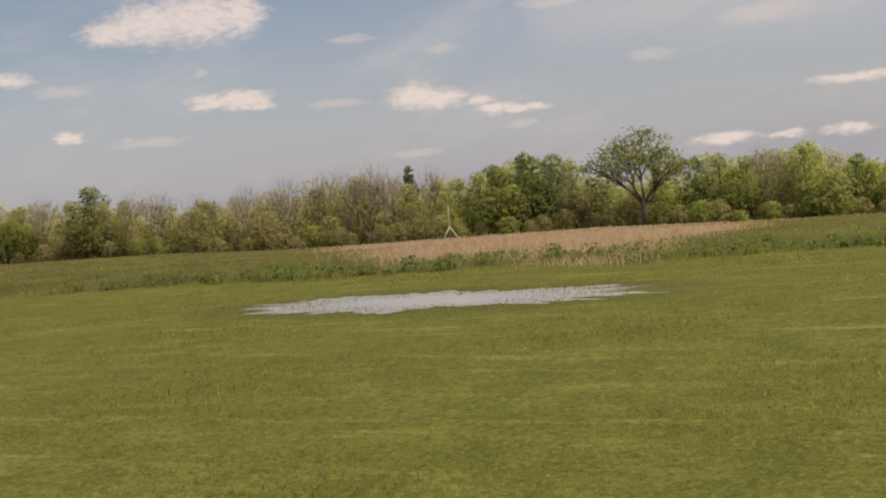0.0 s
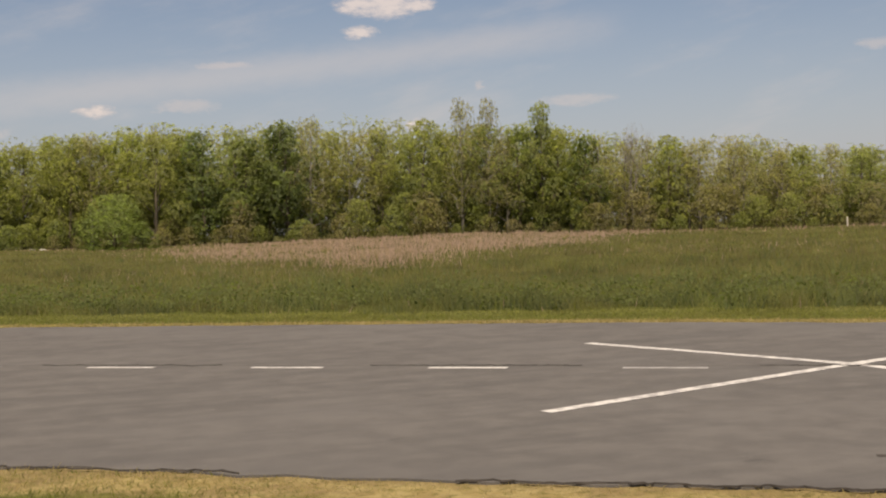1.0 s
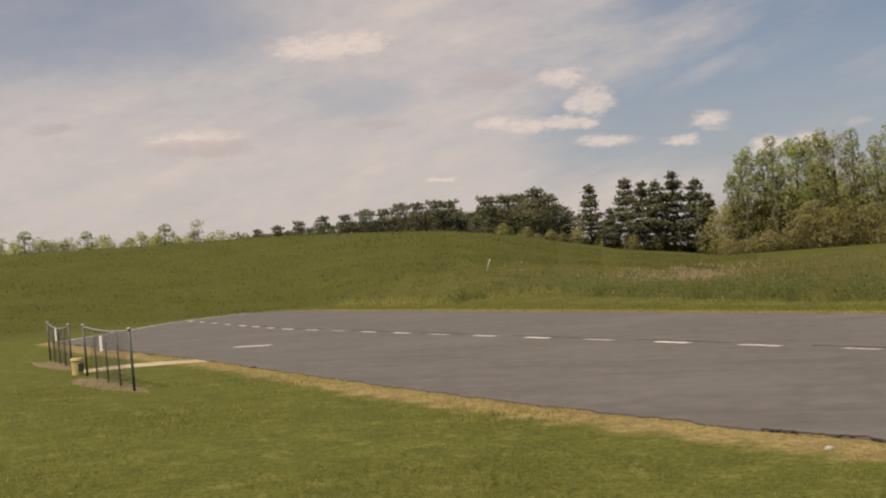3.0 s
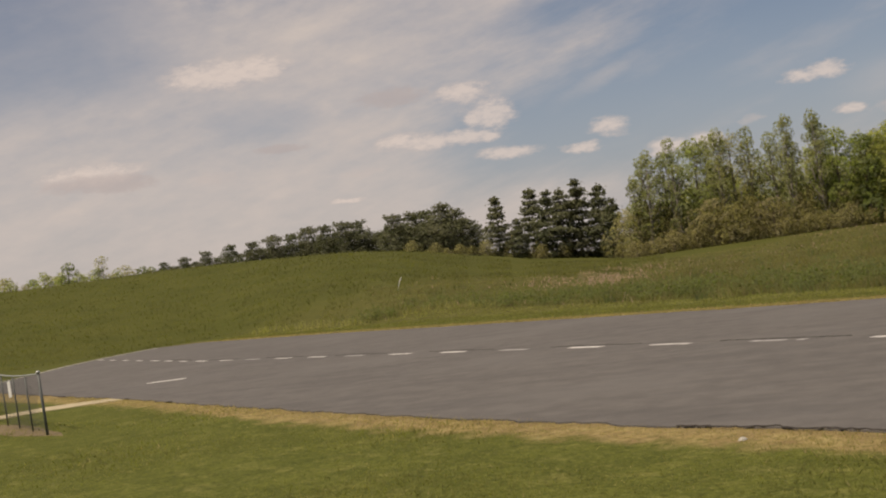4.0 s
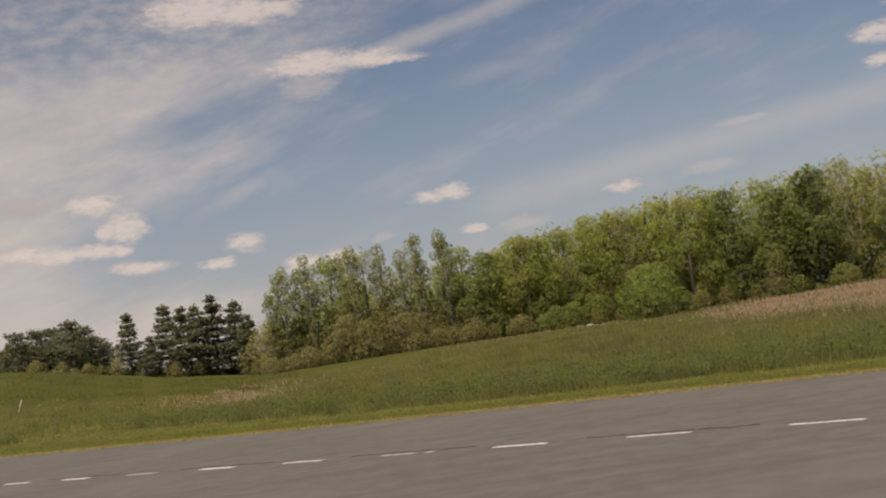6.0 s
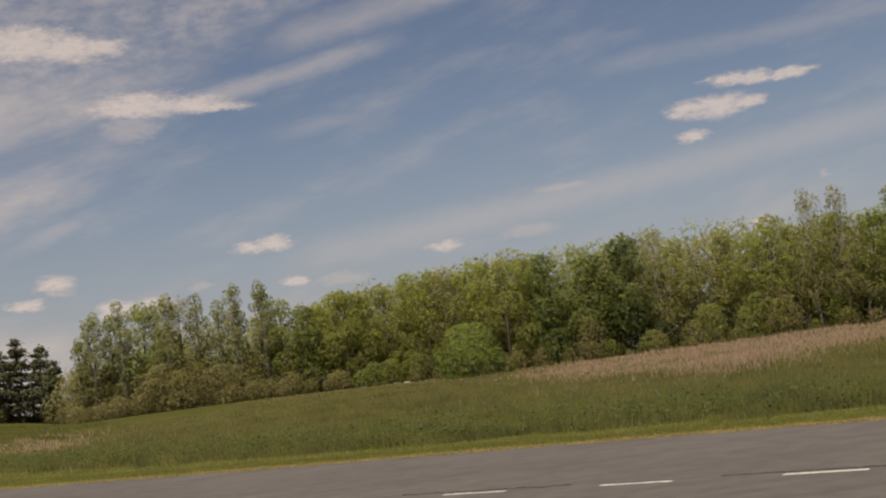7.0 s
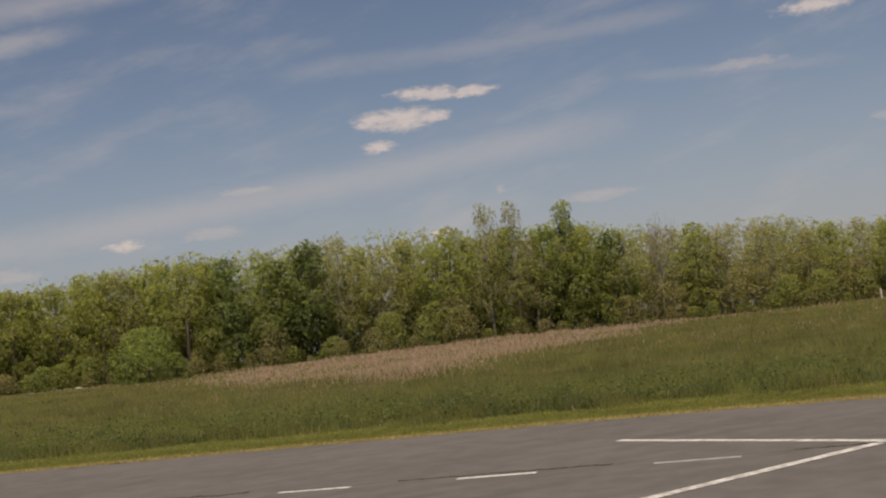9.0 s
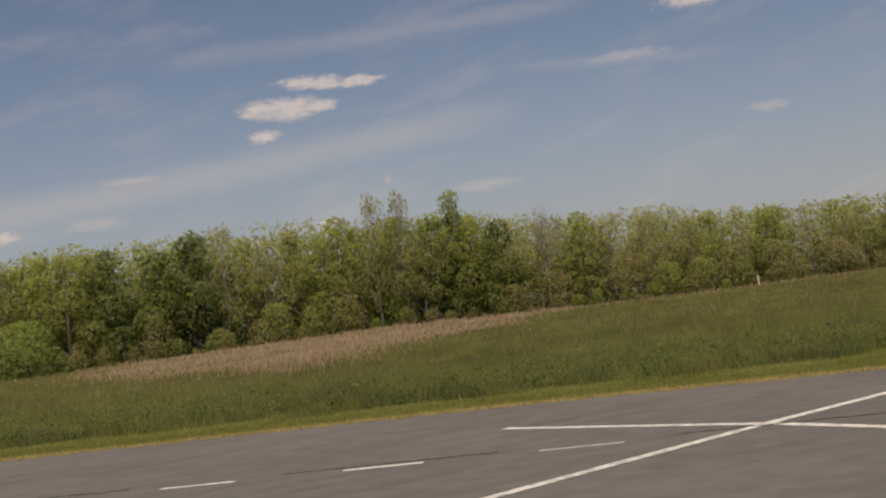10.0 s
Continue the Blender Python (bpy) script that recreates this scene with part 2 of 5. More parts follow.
def leaf_material(name, dark, light, warm, through=0.42, patch=0.0, lace=0.0):
    def build(n, p, out):
        g = n.add("ShaderNodeNewGeometry").outputs["Random Per Island"]
        o = n.add("ShaderNodeObjectInfo").outputs["Random"]
        co = n.add("ShaderNodeTexCoord").outputs["Object"]
        c = n.mix(g, dark + (1,), light + (1,))
        c = n.mix(n.math("MULTIPLY", n.ramp(n.noise(co, 0.35, 2.0), 0.4, 0.7), 0.5), c, warm + (1,))
        c = n.mix(n.math("MULTIPLY", o, 0.55), c, warm + (1,))
        if not patch:
            tone = n.ramp(n.noise(n.add("ShaderNodeNewGeometry").outputs["Position"], 2.6, 3.0, 0.6), 0.3, 0.7, 0.80, 1.22)
            c = n.add("ShaderNodeVectorMath", {"operation": "SCALE"}, i0=c, Scale=tone).outputs[0]
        if patch:
            # the stand is uneven, tuft by tuft and stretch by stretch
            u = n.math("ADD", n.math("MULTIPLY", n.noise(co, patch, 4.0, 0.65), 0.6), n.math("MULTIPLY", n.noise(co, patch * 0.22, 3.0), 0.4))
            k = n.ramp(u, 0.36, 0.64, 0.62, 1.28)
            c = n.add("ShaderNodeVectorMath", {"operation": "SCALE"}, i0=c, Scale=k).outputs[0]
        n.put(p.inputs["Base Color"], c)
        n.put(p.inputs["Roughness"], 0.6)
        n.put(p.inputs["Specular IOR Level"], 0.25)
        sap = n.add("ShaderNodeVectorMath", {"operation": "MULTIPLY"}, i0=c, i1=(1.35, 1.45, 0.9)).outputs[0]
        tr = n.add("ShaderNodeBsdfTranslucent", None, Color=sap)
        mx = n.add("ShaderNodeMixShader", None, i0=through, i1=p.outputs[0], i2=tr.outputs[0])
        if lace:
            # each clump is broken up into sprigs with gaps between them
            at = n.add("ShaderNodeNewGeometry").outputs["Position"]
            open_at = n.ramp(n.noise(at, 5.6, 3.0, 0.65), 0.60 - lace * 0.28, 0.68 - lace * 0.28, 0.05, 0.97)
            gaps = n.add("ShaderNodeBsdfTransparent", None, Color=(1, 1, 1, 1))
            mx = n.add("ShaderNodeMixShader", None, i0=open_at, i1=mx.outputs[0], i2=gaps.outputs[0])
        n.put(out.inputs["Surface"], mx.outputs[0])
    return material(name, build)


LEAF_GREEN = leaf_material("fresh leaves", (0.217, 0.253, 0.093), (0.298, 0.339, 0.127), (0.334, 0.336, 0.142), 0.66, lace=0.52)
LEAF_YELLOW = leaf_material("yellow green leaves", (0.242, 0.268, 0.086), (0.320, 0.346, 0.118), (0.338, 0.336, 0.136), 0.66, lace=0.52)
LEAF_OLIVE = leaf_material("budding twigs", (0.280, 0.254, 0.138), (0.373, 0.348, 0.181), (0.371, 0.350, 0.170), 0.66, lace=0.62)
LEAF_DARK = leaf_material("dark leaves", (0.125, 0.164, 0.069), (0.179, 0.224, 0.092), (0.202, 0.224, 0.099), 0.66, lace=0.42)
LEAF_OAK = leaf_material("olive oak leaves", (0.132, 0.148, 0.062), (0.182, 0.200, 0.082), (0.190, 0.196, 0.085), 0.66, lace=0.50)
LEAF_BRIGHT = leaf_material("bright leaves", (0.181, 0.235, 0.077), (0.264, 0.330, 0.108), (0.286, 0.330, 0.118), 0.66, lace=0.62)
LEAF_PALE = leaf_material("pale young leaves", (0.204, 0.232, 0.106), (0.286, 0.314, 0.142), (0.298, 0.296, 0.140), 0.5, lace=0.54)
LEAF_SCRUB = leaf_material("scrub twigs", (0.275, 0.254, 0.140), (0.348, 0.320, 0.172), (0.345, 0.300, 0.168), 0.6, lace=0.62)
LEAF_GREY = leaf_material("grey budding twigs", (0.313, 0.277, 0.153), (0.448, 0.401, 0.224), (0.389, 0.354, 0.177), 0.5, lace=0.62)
LEAF_WEED = leaf_material("weed leaves", (0.092, 0.118, 0.038), (0.160, 0.188, 0.064), (0.160, 0.174, 0.062), 0.5)
NEEDLES = leaf_material("pine needles", (0.056, 0.071, 0.036), (0.122, 0.140, 0.068), (0.138, 0.134, 0.072), 0.25, lace=0.30)
GRASS_TALL = leaf_material("tall meadow grass", (0.105, 0.125, 0.031), (0.192, 0.211, 0.060), (0.196, 0.180, 0.066), 0.5, 0.9)
GRASS_BROWN = leaf_material("seeding grass", (0.120, 0.113, 0.040), (0.197, 0.182, 0.070), (0.210, 0.176, 0.082), 0.5, 0.9)
GRASS_LUSH = leaf_material("lush meadow grass", (0.066, 0.096, 0.030), (0.122, 0.160, 0.056), (0.124, 0.138, 0.054), 0.5, 0.9)
GRASS_DRY = leaf_material("dead reddish grass", (0.310, 0.205, 0.170), (0.500, 0.365, 0.305), (0.43, 0.310, 0.255), 0.5)
PASTURE = leaf_material("pasture grass", (0.094, 0.104, 0.025), (0.138, 0.145, 0.038), (0.138, 0.130, 0.042), 0.5, 0.5)
CLIPPINGS = leaf_material("pale clippings", (0.170, 0.185, 0.050), (0.300, 0.300, 0.100), (0.280, 0.262, 0.104), 0.5)
GRASS_SHORT = leaf_material("mown lawn blades", (0.104, 0.125, 0.025), (0.200, 0.218, 0.052), (0.205, 0.192, 0.058), 0.5, 3.0)
BARK = plain("bark", (0.13, 0.105, 0.08), 0.9, 0, 0.4, 2.0, 0.4)
BARK_PALE = plain("pale bark", (0.24, 0.215, 0.18), 0.85, 0, 0.35, 2.0, 0.3)

# the runway: corners of its two lanes
SEAM, NEAR, FAR, EAST_N, EAST_F = 13.95, 7.80, 19.45, 4.55, 3.45
FAR_X = [-57.0, -43.0, -33.0, -20.0, -12.0, -3.0, 3.45]
FAR_Y = [20.90, 20.85, 20.30, 19.70, 19.75, 19.60, 18.90]
NEAR_X = [-46.0, -26.0, -21.0, -16.0, -12.0, -9.0, -7.0, -4.5, -2.5, 0.0, 2.0, 4.6]
NEAR_Y = [7.78, 7.75, 7.62, 7.48, 7.50, 7.62, 7.80, 7.82, 7.75, 7.80, 7.86, 8.10]


def ground_colours(n, p, out):
    co = n.add("ShaderNodeNewGeometry").outputs["Position"]
    xyz = n.add("ShaderNodeSeparateXYZ", None, Vector=co).outputs
    x, y = xyz[0], xyz[1]
    big, mid, fine = n.noise(co, 0.22, 4.0), n.noise(co, 1.6, 5.0, 0.6), n.noise(co, 11.0, 5.0, 0.7)
    # clippings lie in patches
    rows_y = n.noise(n.vec(n.math("MULTIPLY", x, 2.3), n.math("MULTIPLY", y, 0.34)), 1.0, 9.0, 0.74)
    rows_x = n.noise(n.vec(n.math("MULTIPLY", x, 1.7), n.math("MULTIPLY", y, 2.4)), 1.0, 9.0, 0.76)
    st = n.add("ShaderNodeMix", None, i0=n.ramp(x, 3.5, 6.5), i2=rows_x, i3=rows_y).outputs[0]
    lawn = n.mix(n.ramp(mid, 0.3, 0.7), (0.080, 0.093, 0.019, 1), (0.122, 0.134, 0.028, 1))
    lawn = n.mix(n.ramp(big, 0.35, 0.7, 0.0, 0.55), lawn, (0.0878, 0.0970, 0.0197, 1))
    lawn = n.mix(n.ramp(st, 0.50, 0.68, 0.0, 0.70), lawn, (0.225, 0.215, 0.066, 1))
    lawn = n.mix(n.ramp(fine, 0.46, 0.66, 0.0, 0.65), lawn, (0.0499, 0.0609, 0.0125, 1))
    grit = n.noise(co, 27.0, 4.0, 0.72)
    lawn = n.mix(n.ramp(grit, 0.53, 0.68, 0.0, 0.75), lawn, (0.205, 0.212, 0.058, 1))
    lawn = n.mix(n.ramp(grit, 0.46, 0.34, 0.0, 0.75), lawn, (0.040, 0.048, 0.011, 1))
    # soaked ground round the puddle
    px, py = n.math("MULTIPLY", n.math("SUBTRACT", x, 15.4), 0.60), n.math("MULTIPLY", n.math("SUBTRACT", y, 8.3), 0.25)
    wet = n.ramp(n.math("ADD", n.math("ADD", n.math("MULTIPLY", px, px), n.math("MULTIPLY", py, py)), n.math("MULTIPLY", n.math("SUBTRACT", mid, 0.5), 0.5)), 1.25, 0.75, 0.0, 0.6)
    lawn = n.mix(wet, lawn, (0.066, 0.074, 0.024, 1))
    # burnt edge along the asphalt
    wob = n.math("MULTIPLY", n.math("SUBTRACT", mid, 0.5), 1.1)
    west_end = n.math("MULTIPLY", n.math("SUBTRACT", n.math("SUBTRACT", -35.5, n.math("MULTIPLY", y, 1.218)), x), 0.634)
    dx = n.math("MAXIMUM", n.math("SUBTRACT", x, 4.1), west_end)
    far_edge = n.math("ADD", 19.70, n.math("MULTIPLY", n.math("MAXIMUM", n.math("SUBTRACT", -21.0, x), 0.0), 0.05))
    far_edge = n.math("MINIMUM", n.math("MINIMUM", far_edge, 20.92), n.math("SUBTRACT", 19.30, n.math("MULTIPLY", x, 0.10)))
    near = n.math("ADD", 7.66, n.math("MULTIPLY", n.math("COSINE", n.math("MULTIPLY", n.math("ADD", n.math("MINIMUM", x, -4.0), 4.0), 0.3)), 0.17))
    dy = n.math("MAXIMUM", n.math("SUBTRACT", y, far_edge), n.math("SUBTRACT", near, y))
    edge = n.math("ADD", n.math("MAXIMUM", dx, dy), wob)
    dry = n.mix(n.ramp(n.noise(co, 5.0, 4.0), 0.3, 0.7), (0.270, 0.205, 0.084, 1), (0.375, 0.300, 0.135, 1))
    dry = n.mix(n.ramp(n.noise(co, 2.2, 6.0, 0.7), 0.40, 0.62, 0.0, 0.62), dry, (0.185, 0.130, 0.066, 1))
    dry = n.mix(n.ramp(fine, 0.48, 0.66, 0.0, 0.7), dry, (0.118, 0.112, 0.030, 1))
    burnt = n.math("MULTIPLY", n.ramp(edge, 0.92, 0.50), n.ramp(n.noise(co, 3.5, 6.0, 0.7), 0.26, 0.42))
    lawn = n.mix(burnt, lawn, dry)
    soil = n.ramp(n.math("ADD", n.math("MAXIMUM", dx, dy), n.math("MULTIPLY", wob, 0.35)), 0.28, 0.05)
    lawn = n.mix(n.math("MULTIPLY", soil, 0.45), lawn, (0.215, 0.160, 0.080, 1))
    # meadow soil and thatch, and the pasture on the hill
    meadow = n.mix(n.ramp(mid, 0.3, 0.7), (0.0748, 0.0785, 0.0197, 1), (0.1147, 0.1109, 0.0315, 1))
    hill = n.mix(n.ramp(big, 0.3, 0.7), (0.0740, 0.0820, 0.0180, 1), (0.0885, 0.0935, 0.0220, 1))
    hill = n.mix(n.ramp(n.noise(co, 0.9, 6.0, 0.65), 0.5, 0.75, 0.0, 0.65), hill, (0.0473, 0.0550, 0.0138, 1))
    ym = n.math("SUBTRACT", y, n.math("ADD", 23.2, n.math("MULTIPLY", wob, 0.3)))
    in_meadow = n.math("MAXIMUM", n.ramp(ym, 0.0, 1.2), n.ramp(x, 19.8, 21.0))
    c = n.mix(in_meadow, lawn, meadow)
    far = n.math("ADD", n.math("MULTIPLY", x, -1.0), n.math("MULTIPLY", y, -0.3))
    c = n.mix(n.ramp(far, 46.0, 56.0), c, hill)
    n.put(p.inputs["Base Color"], c)
    n.put(p.inputs["Roughness"], 0.95)
    n.put(p.inputs["Specular IOR Level"], 0.1)
    put_bump(n, p, n.math("ADD", n.math("MULTIPLY", fine, 0.6), n.math("MULTIPLY", mid, 1.0)), 0.6, 0.08)


def asphalt_colours(n, p, out):
    co = n.add("ShaderNodeNewGeometry").outputs["Position"]
    xyz = n.add("ShaderNodeSeparateXYZ", None, Vector=co).outputs
    big, mid, fine = n.noise(co, 0.35, 5.0), n.noise(co, 2.5, 5.0, 0.6), n.noise(co, 60.0, 3.0, 0.7)
    # roller marks lie aslant
    u = n.math("ADD", n.math("MULTIPLY", xyz[0], 0.8), n.math("MULTIPLY", xyz[1], 0.6))
    v = n.math("SUBTRACT", n.math("MULTIPLY", xyz[1], 0.8), n.math("MULTIPLY", xyz[0], 0.6))
    slant = n.noise(n.vec(n.math("MULTIPLY", u, 0.25), n.math("MULTIPLY", v, 1.8)), 1.0, 5.0, 0.6)
    lanes = n.noise(n.vec(n.math("MULTIPLY", xyz[0], 0.32), n.math("MULTIPLY", xyz[1], 4.2)), 1.0, 6.0, 0.68)
    c = n.mix(n.ramp(mid, 0.3, 0.7), (0.1100, 0.1033, 0.0960, 1), (0.1430, 0.1344, 0.1240, 1))
    c = n.mix(n.ramp(slant, 0.42, 0.68, 0.0, 0.55), c, (0.0874, 0.0830, 0.0790, 1))
    c = n.mix(n.ramp(lanes, 0.60, 0.72, 0.0, 0.28), c, (0.066, 0.063, 0.062, 1))
    scuff = n.noise(n.vec(n.math("MULTIPLY", u, 0.9), n.math("MULTIPLY", v, 2.0)), 1.3, 7.0, 0.72)
    c = n.mix(n.ramp(scuff, 0.60, 0.70, 0.0, 0.5), c, (0.060, 0.057, 0.055, 1))
    c = n.mix(n.ramp(big, 0.45, 0.7, 0.0, 0.5), c, (0.1546, 0.1478, 0.1386, 1))
    c = n.mix(n.ramp(fine, 0.55, 0.75, 0.0, 0.5), c, (0.1848, 0.1764, 0.1680, 1))
    fleck = n.noise(n.vec(n.math("MULTIPLY", xyz[0], 1.6), n.math("MULTIPLY", xyz[1], 4.0)), 1.5, 5.0, 0.75)
    c = n.mix(n.ramp(fleck, 0.655, 0.72, 0.0, 0.6), c, (0.245, 0.232, 0.215, 1))
    n.put(p.inputs["Base Color"], c)
    n.put(p.inputs["Roughness"], 0.88)
    n.put(p.inputs["Specular IOR Level"], 0.3)
    put_bump(n, p, n.math("ADD", fine, mid), 0.35, 0.015)


def paint_colours(n, p, out):
    co = n.add("ShaderNodeNewGeometry").outputs["Position"]
    o = n.add("ShaderNodeObjectInfo").outputs["Random"]
    worn = n.math("ADD", n.noise(co, 7.0, 6.0, 0.7), n.math("MULTIPLY", o, 0.10))
    c = n.mix(n.ramp(worn, 0.50, 0.66), (0.6512, 0.6336, 0.5984, 1), (0.3696, 0.3520, 0.3388, 1))
    n.put(p.inputs["Base Color"], c)
    n.put(p.inputs["Roughness"], 0.75)


GROUND = material("lawn and meadow", ground_colours)
ASPHALT = material("asphalt", asphalt_colours)
PAINT = material("worn white paint", paint_colours)
PAINT_FAINT = plain("faded paint", (0.33, 0.32, 0.31), 0.85, 0, 0.3, 8.0)
TAR = plain("tar and dark soil", (0.045, 0.038, 0.032), 0.95, 0, 0.4, 5.0, 0.4)
TAR_WORN = plain("worn tar", (0.078, 0.073, 0.068), 0.95, 0, 0.3, 5.0, 0.4)
TRACK = plain("dry track", (0.20, 0.175, 0.07), 0.95, 0, 0.25, 2.5, 0.3)
SOIL = plain("trodden soil", (0.160, 0.120, 0.058), 0.95, 0, 0.45, 3.5, 0.5)
SAND = plain("ochre sand", (0.335, 0.235, 0.118), 0.95, 0, 0.35, 9.0, 0.4)
CONCRETE = plain("pale concrete", (0.43, 0.365, 0.235), 0.9, 0, 0.2, 2.0, 0.2)
DARK_METAL = plain("dark painted steel", (0.095, 0.103, 0.098), 0.55, 0.2, 0.3, 8.0)
GALVANISED = plain("galvanised steel", (0.42, 0.43, 0.42), 0.45, 0.6, 0.15, 8.0)
WHITE_BOARD = plain("white board", (0.78, 0.77, 0.74), 0.6, 0, 0.08, 3.0, 0.05)
YELLOW = plain("yellow plastic", (0.60, 0.47, 0.20), 0.55, 0, 0.2, 5.0)
PALE_WOOD = plain("weathered wood", (0.55, 0.50, 0.42), 0.85, 0, 0.2, 4.0)
FOAM_WHITE = plain("white foam skin", (0.80, 0.80, 0.80), 0.5, 0, 0.04, 6.0, 0)
FOAM_GREY = plain("grey foam skin", (0.17, 0.18, 0.20), 0.5, 0, 0.1, 6.0, 0)
GLASS_DARK = plain("smoked canopy", (0.16, 0.17, 0.18), 0.2, 0, 0.1, 3.0, 0)
STONE = plain("pale stone", (0.38, 0.36, 0.31), 0.9, 0, 0.25, 3.0, 0.3)


def water_colours(n, p, out):
    co = n.add("ShaderNodeNewGeometry").outputs["Position"]
    n.put(p.inputs["Base Color"], (0.27, 0.25, 0.22, 1))
    n.put(p.inputs["Roughness"], n.ramp(n.noise(co, 3.0, 3.0), 0.3, 0.7, 0.02, 0.10))
    n.put(p.inputs["IOR"], 1.33)


WATER = material("puddle water", water_colours)


# ---- mesh helpers ----
def mesh_of(name, verts, faces, mat, smooth=False, normals=None):
    me = bpy.data.meshes.new(name)
    v = np.asarray(verts, dtype=np.float64).reshape(-1, 3)
    if isinstance(faces, np.ndarray):
        k = faces.shape[1]
        me.vertices.add(len(v))
        me.vertices.foreach_set("co", v.ravel())
        me.loops.add(faces.size)
        me.loops.foreach_set("vertex_index", faces.ravel().astype(np.int32))
        me.polygons.add(len(faces))
        me.polygons.foreach_set("loop_start", np.arange(0, faces.size, k, dtype=np.int32))
        me.update(calc_edges=True)
    else:
        me.from_pydata([tuple(q) for q in v], [], faces)
        me.update()
    if smooth:
        me.shade_smooth()
    if normals is not None:
        me.shade_smooth()
        at = me.attributes.new("custom_normal", "FLOAT_VECTOR", "POINT")
        at.data.foreach_set("vector", np.asarray(normals, dtype=np.float32).ravel())
    for m in (mat if isinstance(mat, (list, tuple)) else [mat]):
        me.materials.append(m)
    return me


def part(name, bm, mat, parent=None, label="", smooth=False):
    """Links a bmesh, or a mesh, as one object under a thing or a part."""
    if isinstance(bm, bpy.types.Mesh):
        me = bm
    else:
        me = bpy.data.meshes.new(name)
        bm.normal_update()
        bm.to_mesh(me)
        bm.free()
        if smooth:
            me.shade_smooth()
        me.materials.append(mat)
    ob = new(name, me)
    if parent is not None:
        ob.parent = parent
    return tagged(ob, label)


def empty(name, m=None):
    ob = new(name)
    ob.empty_display_size = 0.2
    if m is not None:
        ob.matrix_world = m
    return ob


def box(sx, sy, sz, at=(0, 0, 0), bevel=0.0, turn=None, bm=None):
    """A box with its centre at the given place."""
    fresh = bmesh.new()
    bmesh.ops.create_cube(fresh, size=1.0)
    bmesh.ops.scale(fresh, vec=(sx, sy, sz), verts=fresh.verts)
    if bevel:
        bmesh.ops.bevel(fresh, geom=fresh.edges[:], offset=bevel, segments=2, affect="EDGES", profile=0.5)
    if turn is not None:
        bmesh.ops.transform(fresh, matrix=turn, verts=fresh.verts)
    bmesh.ops.translate(fresh, vec=at, verts=fresh.verts)
    return fresh


def tube(points, radii, sides=6):
    """A tapered tube along points: vertices and faces."""
    vs, fs = [], []
    for i, (p, r) in enumerate(zip(points, radii)):
        a, b = points[max(i - 1, 0)], points[min(i + 1, len(points) - 1)]
        p = [float(q) for q in p]
        d = (Vector(b) - Vector(a)).normalized()
        u = d.orthogonal().normalized()
        w = d.cross(u)
        for k in range(sides):
            g = 2 * math.pi * k / sides
            vs.append(tuple(Vector(p) + (u * math.cos(g) + w * math.sin(g)) * float(r)))
    for i in range(len(points) - 1):
        for k in range(sides):
            a, b = i * sides + k, i * sides + (k + 1) % sides
            fs.append((a, b, b + sides, a + sides))
    fs.append(tuple(range(sides))[::-1])
    fs.append(tuple(range((len(points) - 1) * sides, len(points) * sides)))
    return vs, fs


def join(pieces):
    vs, fs = [], []
    for v, f in pieces:
        o = len(vs)
        vs += v
        fs += [tuple(i + o for i in q) for q in f]
    return vs, fs


# ---- the ground ----
BASE_AZ = [-180, -140, -110, -83, -76, -70, -65, -58, -50, -40, -31, -24, -16, -9, 0, 9, 17, 26, 34, 41, 49.5, 51.5, 55, 57.4, 59.7, 62.4, 66, 71, 76, 82, 100, 130, 180]
BASE_EL = [-0.9, -1.5, -3.0, -3.4, -3.3, -3.0, -2.9, -2.7, -2.2, -1.7, -1.25, -1.02, -0.78, -0.65, -0.75, -0.65, -0.55, -0.65, -0.6, -0.45, -0.5, -0.2, 0.2, 0.7, 1.2, 1.55, 1.75, 1.9, 1.85, 1.9, 1.9, 0.2, -0.9]
RIM_AZ = [-180, -48, -42, -26, -24, -17, -14, -8, 49, 51, 57, 60, 180]
RIM_D = [120, 120, 140, 140, 150, 150, 135, 130, 130, 140, 130, 115, 115]


def bearing(x, y):
    return np.degrees(np.arctan2(-x, y))


def rim(az):
    d = np.interp(az, RIM_AZ, RIM_D)
    z = EYE + d * np.tan(np.radians(np.interp(az, BASE_AZ, BASE_EL)))
    return d, z - np.where(az < 55, 0.3, 0.0)


def height(x, y):
    """The ground's height: level round the runway, meadow and hill beyond."""
    x, y = np.asarray(x, float), np.asarray(y, float)
    r, az = np.hypot(x, y) + 1e-6, bearing(x, y)
    s = np.maximum(np.maximum(x / 21.0, -x / 63.0), np.maximum(y / 24.5, -y / 60.0)) + 1e-6
    r0 = r / s
    d, z = rim(az)
    t = np.maximum((r - r0) / (d - r0), 0.0)
    up = z * np.minimum(t, 1.0) ** np.where(az > 57, 1.0, 1.1)
    past = np.maximum(r - d, 0.0)
    slope = np.where(az > 57, -0.012, np.tan(np.radians(np.interp(az, BASE_AZ, BASE_EL) + np.where((az < -13) & (az > -25.5), 0.0, 0.22))))
    rough = 0.10 * np.sin(x * 0.21 + 1.3) * np.sin(y * 0.17 + 0.4) * np.clip(t * 3, 0, 1) * (t < 1)
    return up + past * slope + rough - 0.018


